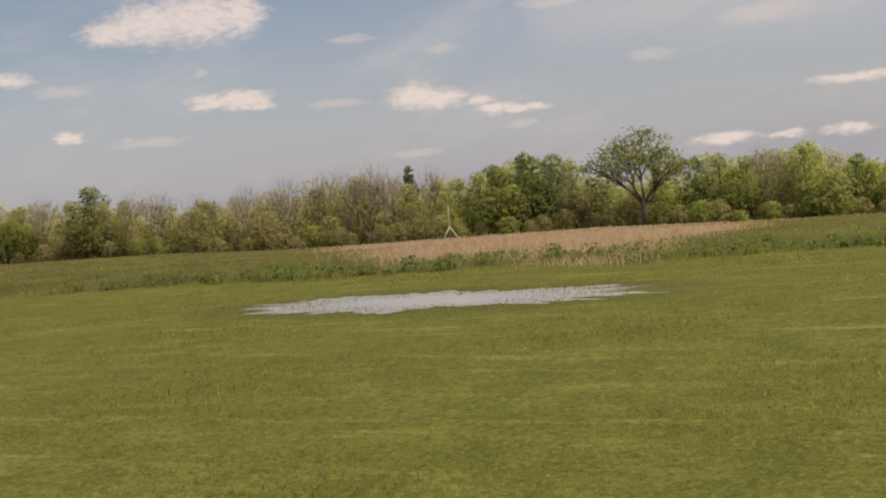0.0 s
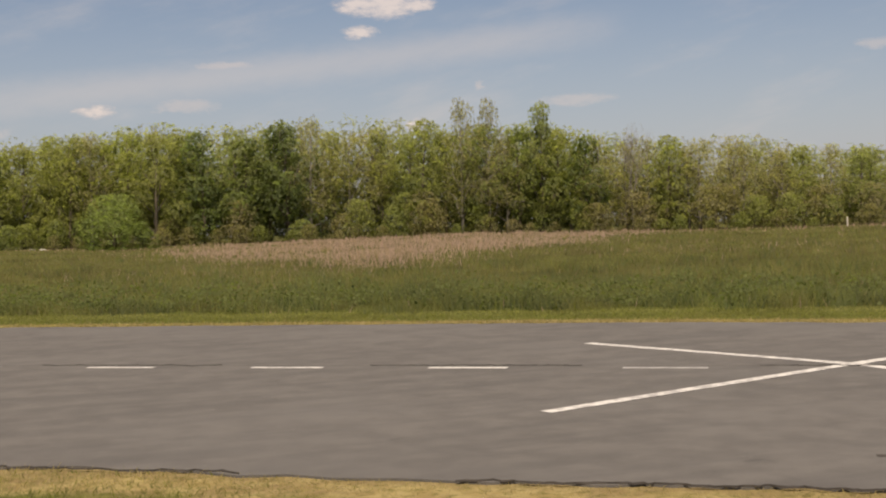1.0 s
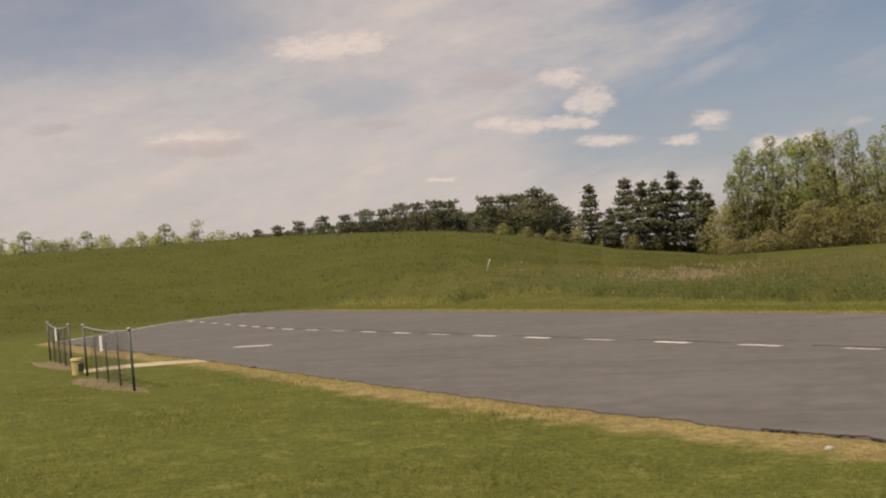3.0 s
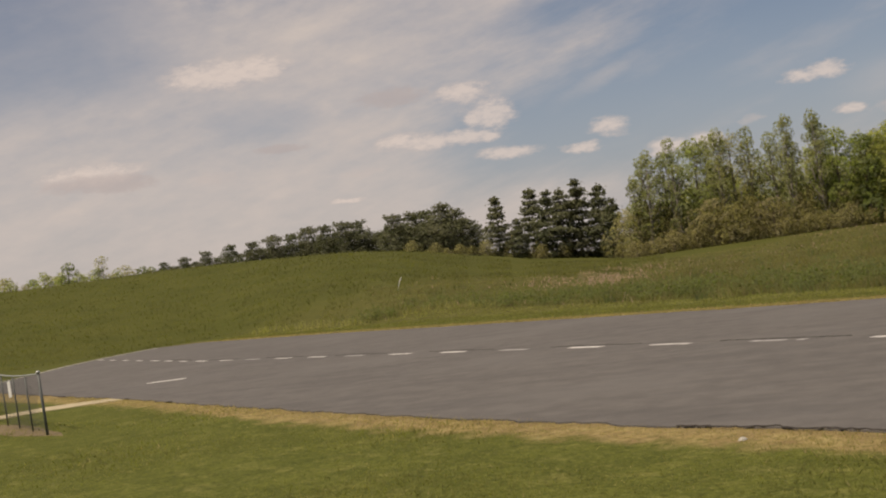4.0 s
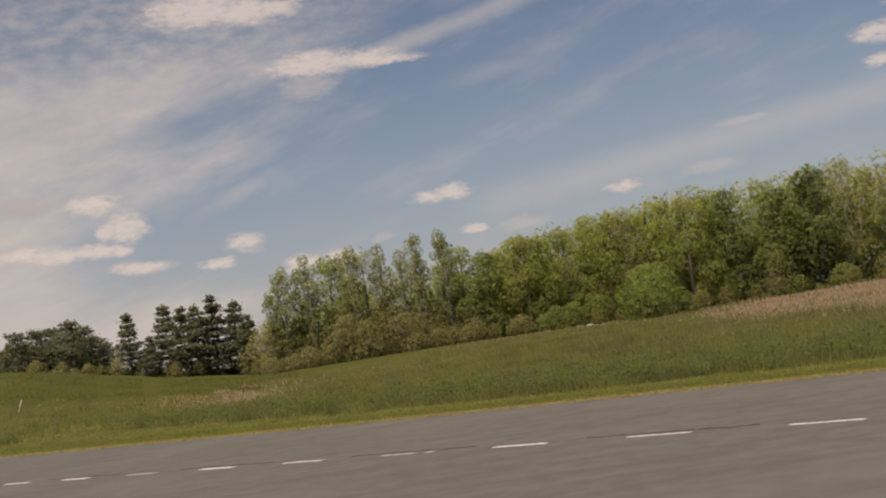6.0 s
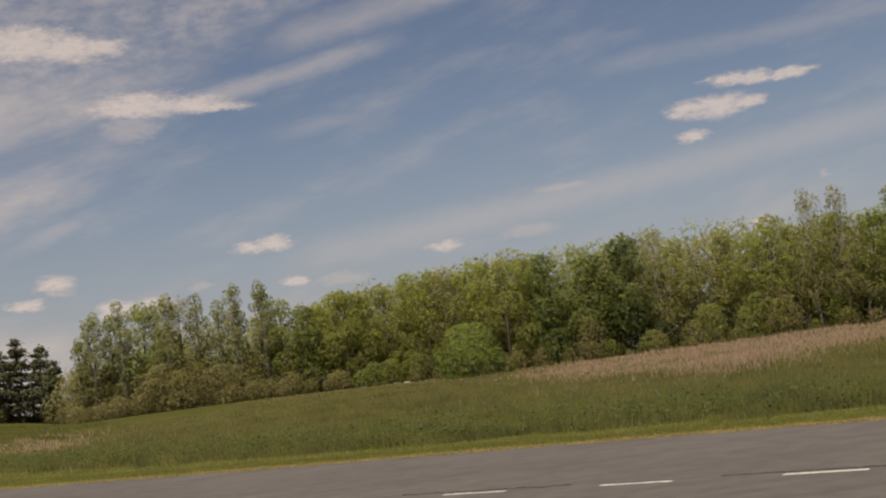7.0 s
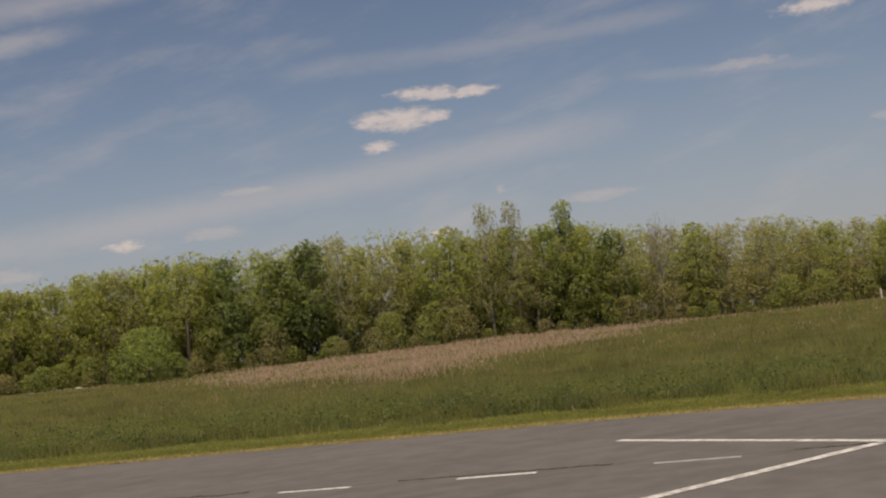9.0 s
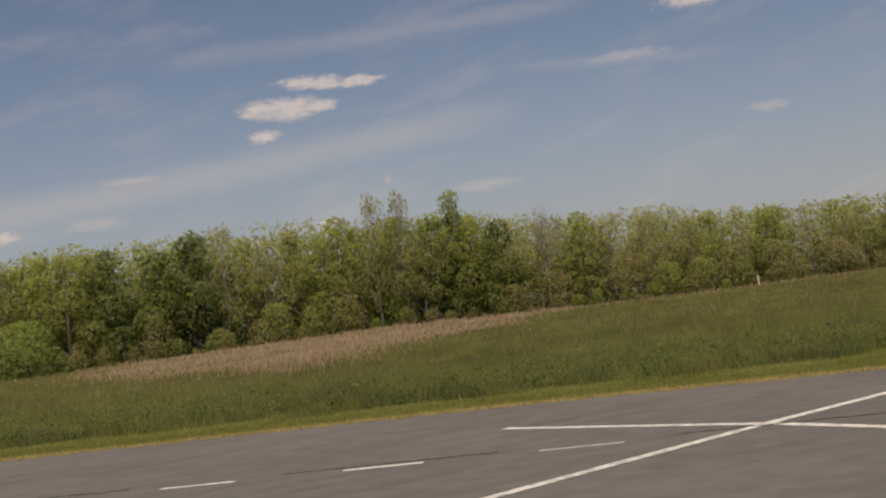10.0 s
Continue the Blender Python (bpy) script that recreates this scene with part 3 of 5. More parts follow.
def build_ground():
    az = np.radians(np.arange(0, 360, 1.0))
    rr = np.concatenate([np.arange(1.5, 24, 1.5), np.geomspace(24, 220, 60), np.geomspace(235, 3000, 16)])
    A, R = np.meshgrid(az, rr)
    x, y = -np.sin(A) * R, np.cos(A) * R
    v = np.stack([x, y, height(x, y)], -1).reshape(-1, 3)
    v = np.vstack([v, [[0, 0, -0.018]]])
    m, k = len(az), len(rr)
    i, j = np.meshgrid(np.arange(k - 1), np.arange(m), indexing="ij")
    q = np.stack([i * m + j, i * m + (j + 1) % m, (i + 1) * m + (j + 1) % m, (i + 1) * m + j], -1).reshape(-1, 4)
    faces = [tuple(int(c) for c in f[::-1]) for f in q] + [(len(v) - 1, (j + 1) % m, j)[::-1] for j in range(m)]
    ob = new("ground", mesh_of("ground", v, faces, GROUND, True))
    tagged(ob, "mown lawn passing into rough meadow and a green hill", "ground", kind="structure")


build_ground()


# ---- the runway ----
def lane(name, corners, step=0.16):
    """One strip of asphalt with a broken edge, lying a little proud of the grass."""
    pts = []
    for (ax, ay), (bx, by) in zip(corners, corners[1:] + corners[:1]):
        ln = math.hypot(bx - ax, by - ay)
        k = max(1, int(ln / step))
        for i in range(k):
            f = i / k
            w = 0.065 if abs(ay - SEAM) > 0.5 or abs(by - SEAM) > 0.5 else 0.004
            o = noise.noise(Vector((ax + (bx - ax) * f, ay + (by - ay) * f, 3.3)) * 1.7) * w * 1.6 + noise.noise(Vector((ax + (bx - ax) * f, ay + (by - ay) * f, 8.1)) * 6.0) * w * 1.3
            pts.append((ax + (bx - ax) * f - (by - ay) / ln * o, ay + (by - ay) * f + (bx - ax) / ln * o))
    bm = bmesh.new()
    top = [bm.verts.new((x, y, 0.0)) for x, y in pts]
    low = [bm.verts.new((x, y, -0.12)) for x, y in pts]
    bm.faces.new(top)
    for i in range(len(pts)):
        j = (i + 1) % len(pts)
        bm.faces.new((top[j], top[i], low[i], low[j]))
    bmesh.ops.triangulate(bm, faces=[f for f in bm.faces if len(f.verts) > 4])
    bmesh.ops.recalc_face_normals(bm, faces=bm.faces[:])
    return part(name, bm, ASPHALT, runway)


runway = tagged(empty("runway"), "grey asphalt model runway with white dashes", "runway", kind="structure")
lane("lane", [(EAST_N, 8.10), (4.08, SEAM - 0.008), (-54.2, SEAM - 0.008), (-51.0, 11.9), (-45.0, 7.78)] + [(x, y) for x, y in zip(NEAR_X, NEAR_Y) if -45 < x < 4])
lane("lane", [(4.02, SEAM + 0.008), *zip(FAR_X[::-1], FAR_Y[::-1]), (-59.4, 19.6), (-57.0, 16.3), (-54.3, SEAM + 0.008)])


def stroke(name, a, b, width, mat, thing, z=0.004):
    ax, ay = a
    bx, by = b
    ln = math.hypot(bx - ax, by - ay)
    m = Matrix.Translation(((ax + bx) / 2, (ay + by) / 2, z)) @ Matrix.Rotation(math.atan2(by - ay, bx - ax), 4, "Z")
    bm = bmesh.new()
    k = max(2, int(ln / 0.25))
    top = []
    for s in (1, -1):
        row = []
        for i in range(k + 1):
            f = -0.5 + i / k
            row.append(bm.verts.new((f * ln, s * (width / 2 + 0.012 * noise.noise(Vector((ax + f * ln * 3, ay, s * 5.0)))), 0)))
        top.append(row)
    for i in range(k):
        bm.faces.new((top[1][i], top[1][i + 1], top[0][i + 1], top[0][i]))
    ext = bmesh.ops.extrude_face_region(bm, geom=bm.faces[:])
    bmesh.ops.translate(bm, vec=(0, 0, -0.004), verts=[g for g in ext["geom"] if isinstance(g, bmesh.types.BMVert)])
    bmesh.ops.recalc_face_normals(bm, faces=bm.faces[:])
    bmesh.ops.transform(bm, matrix=m, verts=bm.verts)
    return part(name, bm, mat, thing)


stroke("cross_stroke", (-2.94, 16.42), (0.40, 14.12), 0.15, PAINT, runway)
stroke("cross_stroke", (0.41, 14.12), (3.28, 10.92), 0.15, PAINT, runway)
stroke("cross_stroke", (-2.36, 10.59), (0.40, 14.11), 0.15, PAINT, runway, 0.0075)
stroke("cross_stroke", (0.41, 14.12), (2.68, 16.78), 0.15, PAINT, runway, 0.0075)


def bend(x):
    """The runway bends a little to the north at its west end."""
    return 0.10 * max(0.0, -38.0 - x)


for k in range(-3, 21):
    x = -8.98 - 2.293 * min(k, 8) - 2.14 * min(max(k - 8, 0), 8) - 2.65 * max(k - 16, 0)
    y = 13.75 + bend(x + 0.5)
    if k == 2:
        stroke("dash", (x, y), (x + 0.72, y), 0.12, PAINT_FAINT, runway)
        stroke("dash", (x + 0.95, y), (x + 1.12, y), 0.12, PAINT_FAINT, runway)
    else:
        stroke("dash", (x, 13.75 + bend(x)), (x + 0.95, 13.75 + bend(x + 0.95)), 0.105 if k < 1 else 0.14, PAINT_FAINT if k in (-3, 5, 8, 11) else PAINT, runway)
stroke("pilot_mark", (-30.45, 9.68), (-29.75, 10.40), 0.26, PAINT, runway)


# ---- trees ----
LEAN = Matrix(((1, 0, 0.03, 0), (0, 1, 0, 0), (0, 0, 1, 0), (0, 0, 0, 1)))   # they grow upright on a slope that falls to the east


def leaves(centres, size, g, flat=0.0, out=None):
    """One small four-cornered leaf clump at each centre; out: the way that they face, loosely."""
    k = len(centres)
    a = g.normal(size=(k, 3))
    a[:, 2] *= 1.0 - flat
    if out is not None:
        face = out + np.array([0, 0, 0.25]) + g.normal(size=(k, 3)) * 0.5
        face /= np.linalg.norm(face, axis=1)[:, None]
        a -= face * (a * face).sum(1)[:, None]
    a /= np.linalg.norm(a, axis=1)[:, None]
    b = np.cross(a, g.normal(size=(k, 3)) if out is None else face)
    b /= np.linalg.norm(b, axis=1)[:, None]
    sz = size * g.uniform(0.55, 1.3, (k, 1))
    c = np.asarray(centres)
    bend = np.cross(a, b) * sz * g.uniform(-0.35, 0.35, (k, 1))
    v = np.stack([c - a * sz, c + b * sz * 0.68 + bend, c + a * sz, c - b * sz * 0.68 + bend], 1)
    return v.reshape(-1, 3), np.arange(4 * k).reshape(-1, 4)


def face_sun(v, f):
    """Turns each leaf or blade so that its upper side looks to the sun."""
    q = v[f]
    n = np.cross(q[:, 1] - q[:, 0], q[:, 2] - q[:, 0])
    back = n @ np.array([SUN_X * ch, SUN_Y * ch, math.sin(radians(SUN_EL))]) < 0
    f = f.copy()
    f[back] = f[back][:, ::-1]
    return f


def soft_normals(v, centre, g, jitter=0.45):
    """Leaves turn to the light: normals that lean outwards and up."""
    n = v - np.asarray(centre)
    n /= np.linalg.norm(n, axis=1)[:, None] + 1e-6
    n += np.array([0, 0, 0.55]) + np.repeat(g.normal(size=(len(v) // 4, 3)), 4, axis=0) * jitter
    return n / np.linalg.norm(n, axis=1)[:, None]


def lobe_normals(v, out, centre, g, jitter=0.30):
    """Normals that follow each lobe's round and the crown's."""
    n = v.reshape(-1, 4, 3).mean(1) - np.asarray(centre)
    n /= np.linalg.norm(n, axis=1)[:, None] + 1e-6
    n = 0.55 * n + 0.70 * out + np.array([0, -0.18, 0.62]) + g.normal(size=n.shape) * jitter
    n /= np.linalg.norm(n, axis=1)[:, None]
    return np.repeat(n, 4, axis=0)


def lobes_points(lobes, k, g, shell=0.55):
    """Points in the outer parts of a set of lobes (centre, radii)."""
    w = np.array([r[0] * r[1] + r[2] * r[0] for _, r in lobes])
    pick = g.choice(len(lobes), size=k, p=w / w.sum())
    c = np.array([q[0] for q in lobes])[pick]
    r = np.array([q[1] for q in lobes])[pick]
    d = g.normal(size=(k, 3))
    d /= np.linalg.norm(d, axis=1)[:, None]
    rad = shell + (1 - shell) * g.random((k, 1)) ** 0.6
    rad *= 1 + 0.03 * np.clip(g.normal(size=(k, 1)), -1, 0.6)
    return c + d * r * rad, d


def limb(a, b, r0, r1, g, sag=0.1, n=3):
    a, b = Vector([float(q) for q in a]), Vector([float(q) for q in b])
    side = Vector([float(q) for q in g.normal(size=3)]) * ((b - a).length * sag)
    pts = [a.lerp(b, i / n) + side * math.sin(math.pi * i / n) for i in range(n + 1)]
    return tube(pts, [r0 + (r1 - r0) * i / n for i in range(n + 1)], 4)


def broadleaf(seed, h, w, leafmat, barkmat, clumps, size, first=0.14, kind="broad", nlobes=13, stout=1.0):
    """A leafy tree: trunk with limbs, and a crown of lobes with gaps."""
    g = np.random.default_rng(seed)
    lobes, wood = [], []
    top = h * (0.80 if kind != "narrow" else 0.9)
    lean = g.normal(size=2) * 0.03 * h
    spine = [(lean[0] * f * f, lean[1] * f * f, h * f * 0.86) for f in np.linspace(0, 1, 7)]
    wood.append(tube(spine, [h * 0.019 * (1.05 - 0.93 * f) for f in np.linspace(0, 1, 7)], 7))
    for i in range(nlobes):
        f = (i + g.uniform(0.1, 0.9)) / nlobes
        z = h * (first + (0.93 - first) * f)
        prof = (0.12 + 0.93 * math.cos(math.pi / 2 * f ** 1.7) if kind == "broad" else math.sin(math.pi * min(1, max(0.04, 0.26 + 0.70 * f))) ** 0.7) if kind != "narrow" else 0.55 + 0.4 * math.sin(math.pi * f)
        ang = i * 2.4 + g.uniform(-0.5, 0.5)
        rad = w * 0.5 * prof * g.uniform(0.35, 0.85)
        c = (lean[0] * f + rad * math.cos(ang), lean[1] * f + rad * math.sin(ang), z)
        s = w * 0.5 * g.uniform(0.34, 0.52) * (0.75 + 0.4 * prof)
        lobes.append((c, (s, s, s * g.uniform(0.65, 1.0))))
        st = max(0.12 * h, c[2] - h * g.uniform(0.12, 0.25))
        ft = min(0.98, st / (h * 0.86))
        wood.append(limb((lean[0] * ft * ft, lean[1] * ft * ft, st), c, h * 0.009 * stout * (1.2 - ft), h * 0.0022 * stout, g))
        for _ in range(2 if kind == "bare" else 0):
            e = np.array(c) + np.clip(g.normal(size=3), -1.1, 1.1) * s * 0.7
            wood.append(limb(c, e, h * 0.0030, h * 0.0009, g, 0.12, 2))
    lobes.append(((lean[0], lean[1], h * 0.90), (w * 0.20, w * 0.20, h * 0.085)))
    pts, out = lobes_points(lobes, clumps, g, 0.35 if kind == "bare" else 0.72)
    pts[:, 2] = np.clip(pts[:, 2], h * 0.05, h)
    v, f = leaves(pts, size, g, 0.0, None if kind == "bare" else out)
    f = face_sun(v, f)
    trunk = mesh_of("trunk", *join(wood), barkmat, True)
    nn = lobe_normals(v, out, (lean[0], lean[1], h * 0.42), g)
    return trunk, mesh_of("crown", v, f, leafmat, False, nn)


def forked(seed, h, reach, barkmat, leafmat, buds, size, first, stout, spread, tufts):
    """A tree whose limbs show: a trunk that forks four times, with tufts or buds at the ends."""
    g = np.random.default_rng(seed)
    wood, tips = [], []

    def grow(a, way, ln, r, level):
        b = a + way * ln
        wood.append(limb(a, b, r, r * 0.62, g, 0.06, 2))
        if level == 0:
            tips.append(np.array(b))
            return
        if level < 3:
            tips.append(np.array(a.lerp(b, 0.7)))
        turn = g.uniform(0, 6.28)
        k = 3 if level != 3 else 4
        for i in range(k):
            ang = turn + i * 6.28 / k + g.uniform(-0.5, 0.5)
            side = Vector((math.cos(ang), math.sin(ang), 0.0))
            w = (way + side * spread * g.uniform(0.6, 1.25) + Vector((0, 0, 0.16))).normalized()
            grow(a.lerp(b, float(g.uniform(0.72, 1.0))), w, ln * g.uniform(0.62, 0.86), r * 0.56, level - 1)

    foot = h * first
    wood.append(tube([(0, 0, 0), (0.04 * h * g.normal() * 0.3, 0, foot * 0.5), (0, 0, foot)], [h * 0.024 * stout, h * 0.018 * stout, h * 0.016 * stout], 8))
    for i in range(5):
        ang = i * 1.257 + g.uniform(-0.3, 0.3)
        way = Vector((math.cos(ang) * reach * (0.55 if i else 0.1), math.sin(ang) * reach * (0.55 if i else 0.1), 1.0)).normalized()
        grow(Vector((0, 0, foot * g.uniform(0.8, 1.0))), way, h * (1 - first) * g.uniform(0.26, 0.32), h * 0.010 * stout, 3)
    tips = np.array(tips)
    k = h * 0.985 / tips[:, 2].max()
    v, f = join(wood)
    v = np.array(v)
    v[:, 2] *= k
    tips[:, 2] *= k
    pick = g.integers(len(tips), size=buds)
    off = g.normal(size=(buds, 3)) * np.array([1, 1, 0.55]) * tufts
    pts = tips[pick] + off
    out = off / (np.linalg.norm(off, axis=1)[:, None] + 1e-6)
    lv, lf = leaves(pts, size, g, 0.2, out)
    mid = (0, 0, h * 0.5)
    lf = face_sun(lv, lf)
    return mesh_of("trunk", v, f, barkmat, True), mesh_of("crown", lv, lf, leafmat, False, lobe_normals(lv, out, mid, g))


def conifer(seed, h, w, first=0.05, ragged=0.28):
    """A white pine: separate tiers of level branches, each a flat plate of needles."""
    g = np.random.default_rng(seed)
    wood = [tube([(0, 0, 0), (0.05, 0, h * 0.5), (0, 0.05, h * 0.98)], [h * 0.016, h * 0.010, 0.02], 7)]
    pts, ways = [], []
    levels = 13 if w < 7 else 11
    for i in range(levels):
        f = first + (0.93 - first) * (i + g.uniform(-0.2, 0.2)) / (levels - 1)
        reach = w * 0.5 * min(1.0, 1.25 * max(0.02, 1 - f) ** (0.70 if w < 7 else 0.40) + 0.05) * g.uniform(1 - ragged, 1 + ragged * 0.6)
        arms = 6 if w < 7 else 7
        for a in range(arms):
            if g.random() < 0.12:
                continue
            ang = a * 2 * math.pi / arms + i * 0.7 + g.uniform(-0.35, 0.35)
            ln = reach * g.uniform(0.55, 1.12)
            e = np.array((math.cos(ang) * ln, math.sin(ang) * ln, h * f + ln * g.uniform(-0.02, 0.16)))
            wood.append(limb((0, 0, h * f - 0.1), e, 0.04, 0.012, g, 0.03, 1))
            k = int(16 + (62 if w < 7 else 60) * ln / (w * 0.5))
            q = g.random(k)[:, None] ** 0.62 * 0.92 + 0.10
            wide = (0.30 + 0.24 * ln) * np.sin(np.pi * np.clip(q, 0.12, 0.9)) + 0.12
            side = np.array((-math.sin(ang), math.cos(ang), 0.0))
            p = np.array([[0, 0, h * f]]) * (1 - q) + e[None] * q + side * g.normal(size=(k, 1)) * wide + np.array([0, 0, 1.0]) * (g.normal(size=(k, 1)) * (0.17 if w < 7 else 0.27) + 0.05)
            pts.append(p)
    pts.append(np.array([[0, 0, h * 0.95]]) + g.normal(size=(40, 3)) * np.array([0.16, 0.16, 0.32]))
    pts = np.vstack(pts)
    pts[:, 2] = np.clip(pts[:, 2], 0.1, h)
    out = pts.copy()
    out[:, 2] = 0
    out /= np.linalg.norm(out, axis=1)[:, None] + 0.3
    v, f = leaves(pts, 0.25, g, 0.5, out * 0.7 + np.array([0, 0, 0.5]))
    f = face_sun(v, f)
    return mesh_of("trunk", *join(wood), BARK, True), mesh_of("crown", v, f, NEEDLES, False, soft_normals(v, (0, 0, h * 0.35), g, 0.4))


def plant(name, meshes, x, y, s, wide, turn, label, category, group="", sink=0.1):
    ob = empty(name)
    m = Matrix.Translation((x, y, float(height(x, y)) - sink)) @ LEAN @ Matrix.Rotation(turn, 4, "Z") @ Matrix.Diagonal((s * wide, s * wide, s, 1))
    ob.matrix_world = m
    for me in meshes:
        c = new(me.name.split(".")[0], me)
        c.parent = ob
    tagged(ob, label, category, group)
    return ob


# prototypes, all 10 m high, scaled where they stand
H0 = 10.0
P_GREEN = [broadleaf(11 + i, H0, 5.8, LEAF_GREEN, BARK, 2500, 0.225) for i in range(3)]
P_YELLOW = [broadleaf(21 + i, H0, 5.5, LEAF_YELLOW, BARK, 2500, 0.225) for i in range(3)]
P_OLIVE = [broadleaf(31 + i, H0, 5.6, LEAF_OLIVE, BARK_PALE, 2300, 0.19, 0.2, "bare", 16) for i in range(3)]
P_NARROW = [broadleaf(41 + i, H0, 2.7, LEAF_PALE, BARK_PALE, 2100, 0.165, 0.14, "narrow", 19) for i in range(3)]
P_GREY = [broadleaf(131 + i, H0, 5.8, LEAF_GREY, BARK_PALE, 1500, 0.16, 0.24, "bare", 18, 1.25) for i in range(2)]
P_BARE = [forked(51 + i, H0, 0.9, BARK_PALE, LEAF_GREY, 260, 0.13, 0.16, 0.8, 0.55, 0.25) for i in range(3)]
P_DARK = [broadleaf(61 + i, H0, 6.0, LEAF_DARK, BARK, 2500, 0.225) for i in range(2)]
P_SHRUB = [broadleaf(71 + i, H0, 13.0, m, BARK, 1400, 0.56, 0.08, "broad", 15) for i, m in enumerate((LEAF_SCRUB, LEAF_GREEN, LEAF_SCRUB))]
P_BRIGHT = broadleaf(81, H0, 13.0, LEAF_BRIGHT, BARK, 3000, 0.48, 0.10, "broad", 18)
P_OAK = forked(93, H0, 2.0, BARK, LEAF_OAK, 3900, 0.19, 0.22, 1.6, 0.95, 0.44)
# sparser ones for the farthest trees
P_FAR = {k: [broadleaf(n, H0, 6.0, m, BARK, c, 0.33, 0.1, "broad", 14)] for n, k, m, c in ((121, "g", LEAF_GREEN, 800), (122, "y", LEAF_YELLOW, 800), (123, "o", LEAF_OLIVE, 800), (124, "d", LEAF_DARK, 800))}
P_PINE = [conifer(101 + i, H0, 5.4) for i in range(3)]
P_PINE_WIDE = [conifer(111 + i, H0, 8.6, 0.05, 0.40) for i in range(2)]

SKY_AZ = [57.3, 49.7, 49.5, 48.4, 46.3, 43.7, 40.4, 39.3, 37.7, 34.6, 31.3, 28.3, 25.9, 22.6, 18.6, 16.2, 13.1, 10.4, 7.4, 5.3, 2.2, 0.5, -2, -4.2, -7, -8.2, -9, -12.3, -13.8, -16,
          -24.6, -24.8, -26.5, -31, -35, -37.2, -40.6, -43, -46.5, -50, -52.5, -54, -59.2, -61.2, -63.3, -66.6, -68.7, -74.5, -76, -79.3, -82.8, -87]
SKY_EL = [2.2, 2.2, 2.5, 4.1, 4.6, 4.7, 4.75, 3.5, 3.85, 4.35, 4.65, 5.0, 4.7, 5.05, 5.0, 4.7, 4.35, 4.35, 3.8, 3.45, 3.5, 3.1, 2.8, 2.8, 2.6, 2.4, 2.95, 2.65, 1.7, 1.05,
          0.9, 1.4, 2.1, 2.1, 2.08, 1.58, 1.63, 1.18, 0.78, 0.58, 0.28, 0.58, 1.13, 0.45, -0.1, 0.55, 0.4, 0.2, -0.4, -0.1, -1.2, -1.4]
WOOD_LABELS = {"g": ("leafy green tree at the edge of the wood", P_GREEN), "y": ("yellow-green spring tree in the wood", P_YELLOW),
               "o": ("budding olive-brown tree in the wood", P_OLIVE), "n": ("slender poplar with thin pale trunk", P_NARROW),
               "b": ("nearly bare pale grey tree in the wood", P_BARE), "d": ("dense dark green tree in the wood", P_DARK), "e": ("greyish budding tree with pale bare limbs", P_GREY)}


def tree(kind, az, dist, top_el, g, wide=1.0, tall=None, name="tree"):
    x, y = -math.sin(radians(az)) * dist, math.cos(radians(az)) * dist
    z = float(height(x, y))
    h = tall or max(2.5, EYE + dist * math.tan(radians(top_el)) - z)
    label, protos = WOOD_LABELS[kind]
    if name != "tree" and kind in P_FAR:
        protos = P_FAR[kind]
    me = protos[int(g.integers(len(protos)))]
    sink = 0.1 if name == "tree" else 0.16 * h
    s = (h + sink) / (H0 * 0.975)
    plant(name, me, x, y, s, wide, g.uniform(0, 6.28), label, "tree", "trees of the wood" if name == "tree" else "far trees", sink)


def kinds_at(az):
    """Which trees stand where along the wood."""
    if az > 39:
        return "nnngob"
    if az > 22:
        return "yygyod"
    if az > 9:
        return "ygogyd"
    if az > -9:
        return "oygooy"
    if az > -16:
        return "gydo"
    if az > -37:
        return "gdgyo"
    if az > -62:
        return "eobeoy"
    return "ooggdo"


g = np.random.default_rng(5)
# front row, then two rows behind that make the skyline
az = 49.0
while az > -88:
    gap = -24.4 < az < -14.5
    d0 = float(np.interp(az, RIM_AZ, RIM_D))
    top = float(np.interp(-az, [-a for a in SKY_AZ], SKY_EL))
    base = float(np.interp(az, BASE_AZ, BASE_EL))
    if not gap:
        ks = kinds_at(az)
        if -74.0 < az < -69.6 or -62 < az < -42:
            top = base + (top - base) * (0.88 if az > -62 else 0.72)
        for row, (off, low) in enumerate(((3, 0.93),)):
            f = low * g.uniform(0.92, 1.08)
            k = ks[int(g.integers(len(ks)))]
            wide = 0.92 * g.uniform(0.85, 1.15) * (13 / max(8.0, (top - base) * 2.4)) ** 0.3
            tree(k, az + g.uniform(-0.35, 0.35) + row * 0.4, d0 + off + g.uniform(-1.5, 1.5), base + (top - base) * f, g, wide)
    az -= 0.92



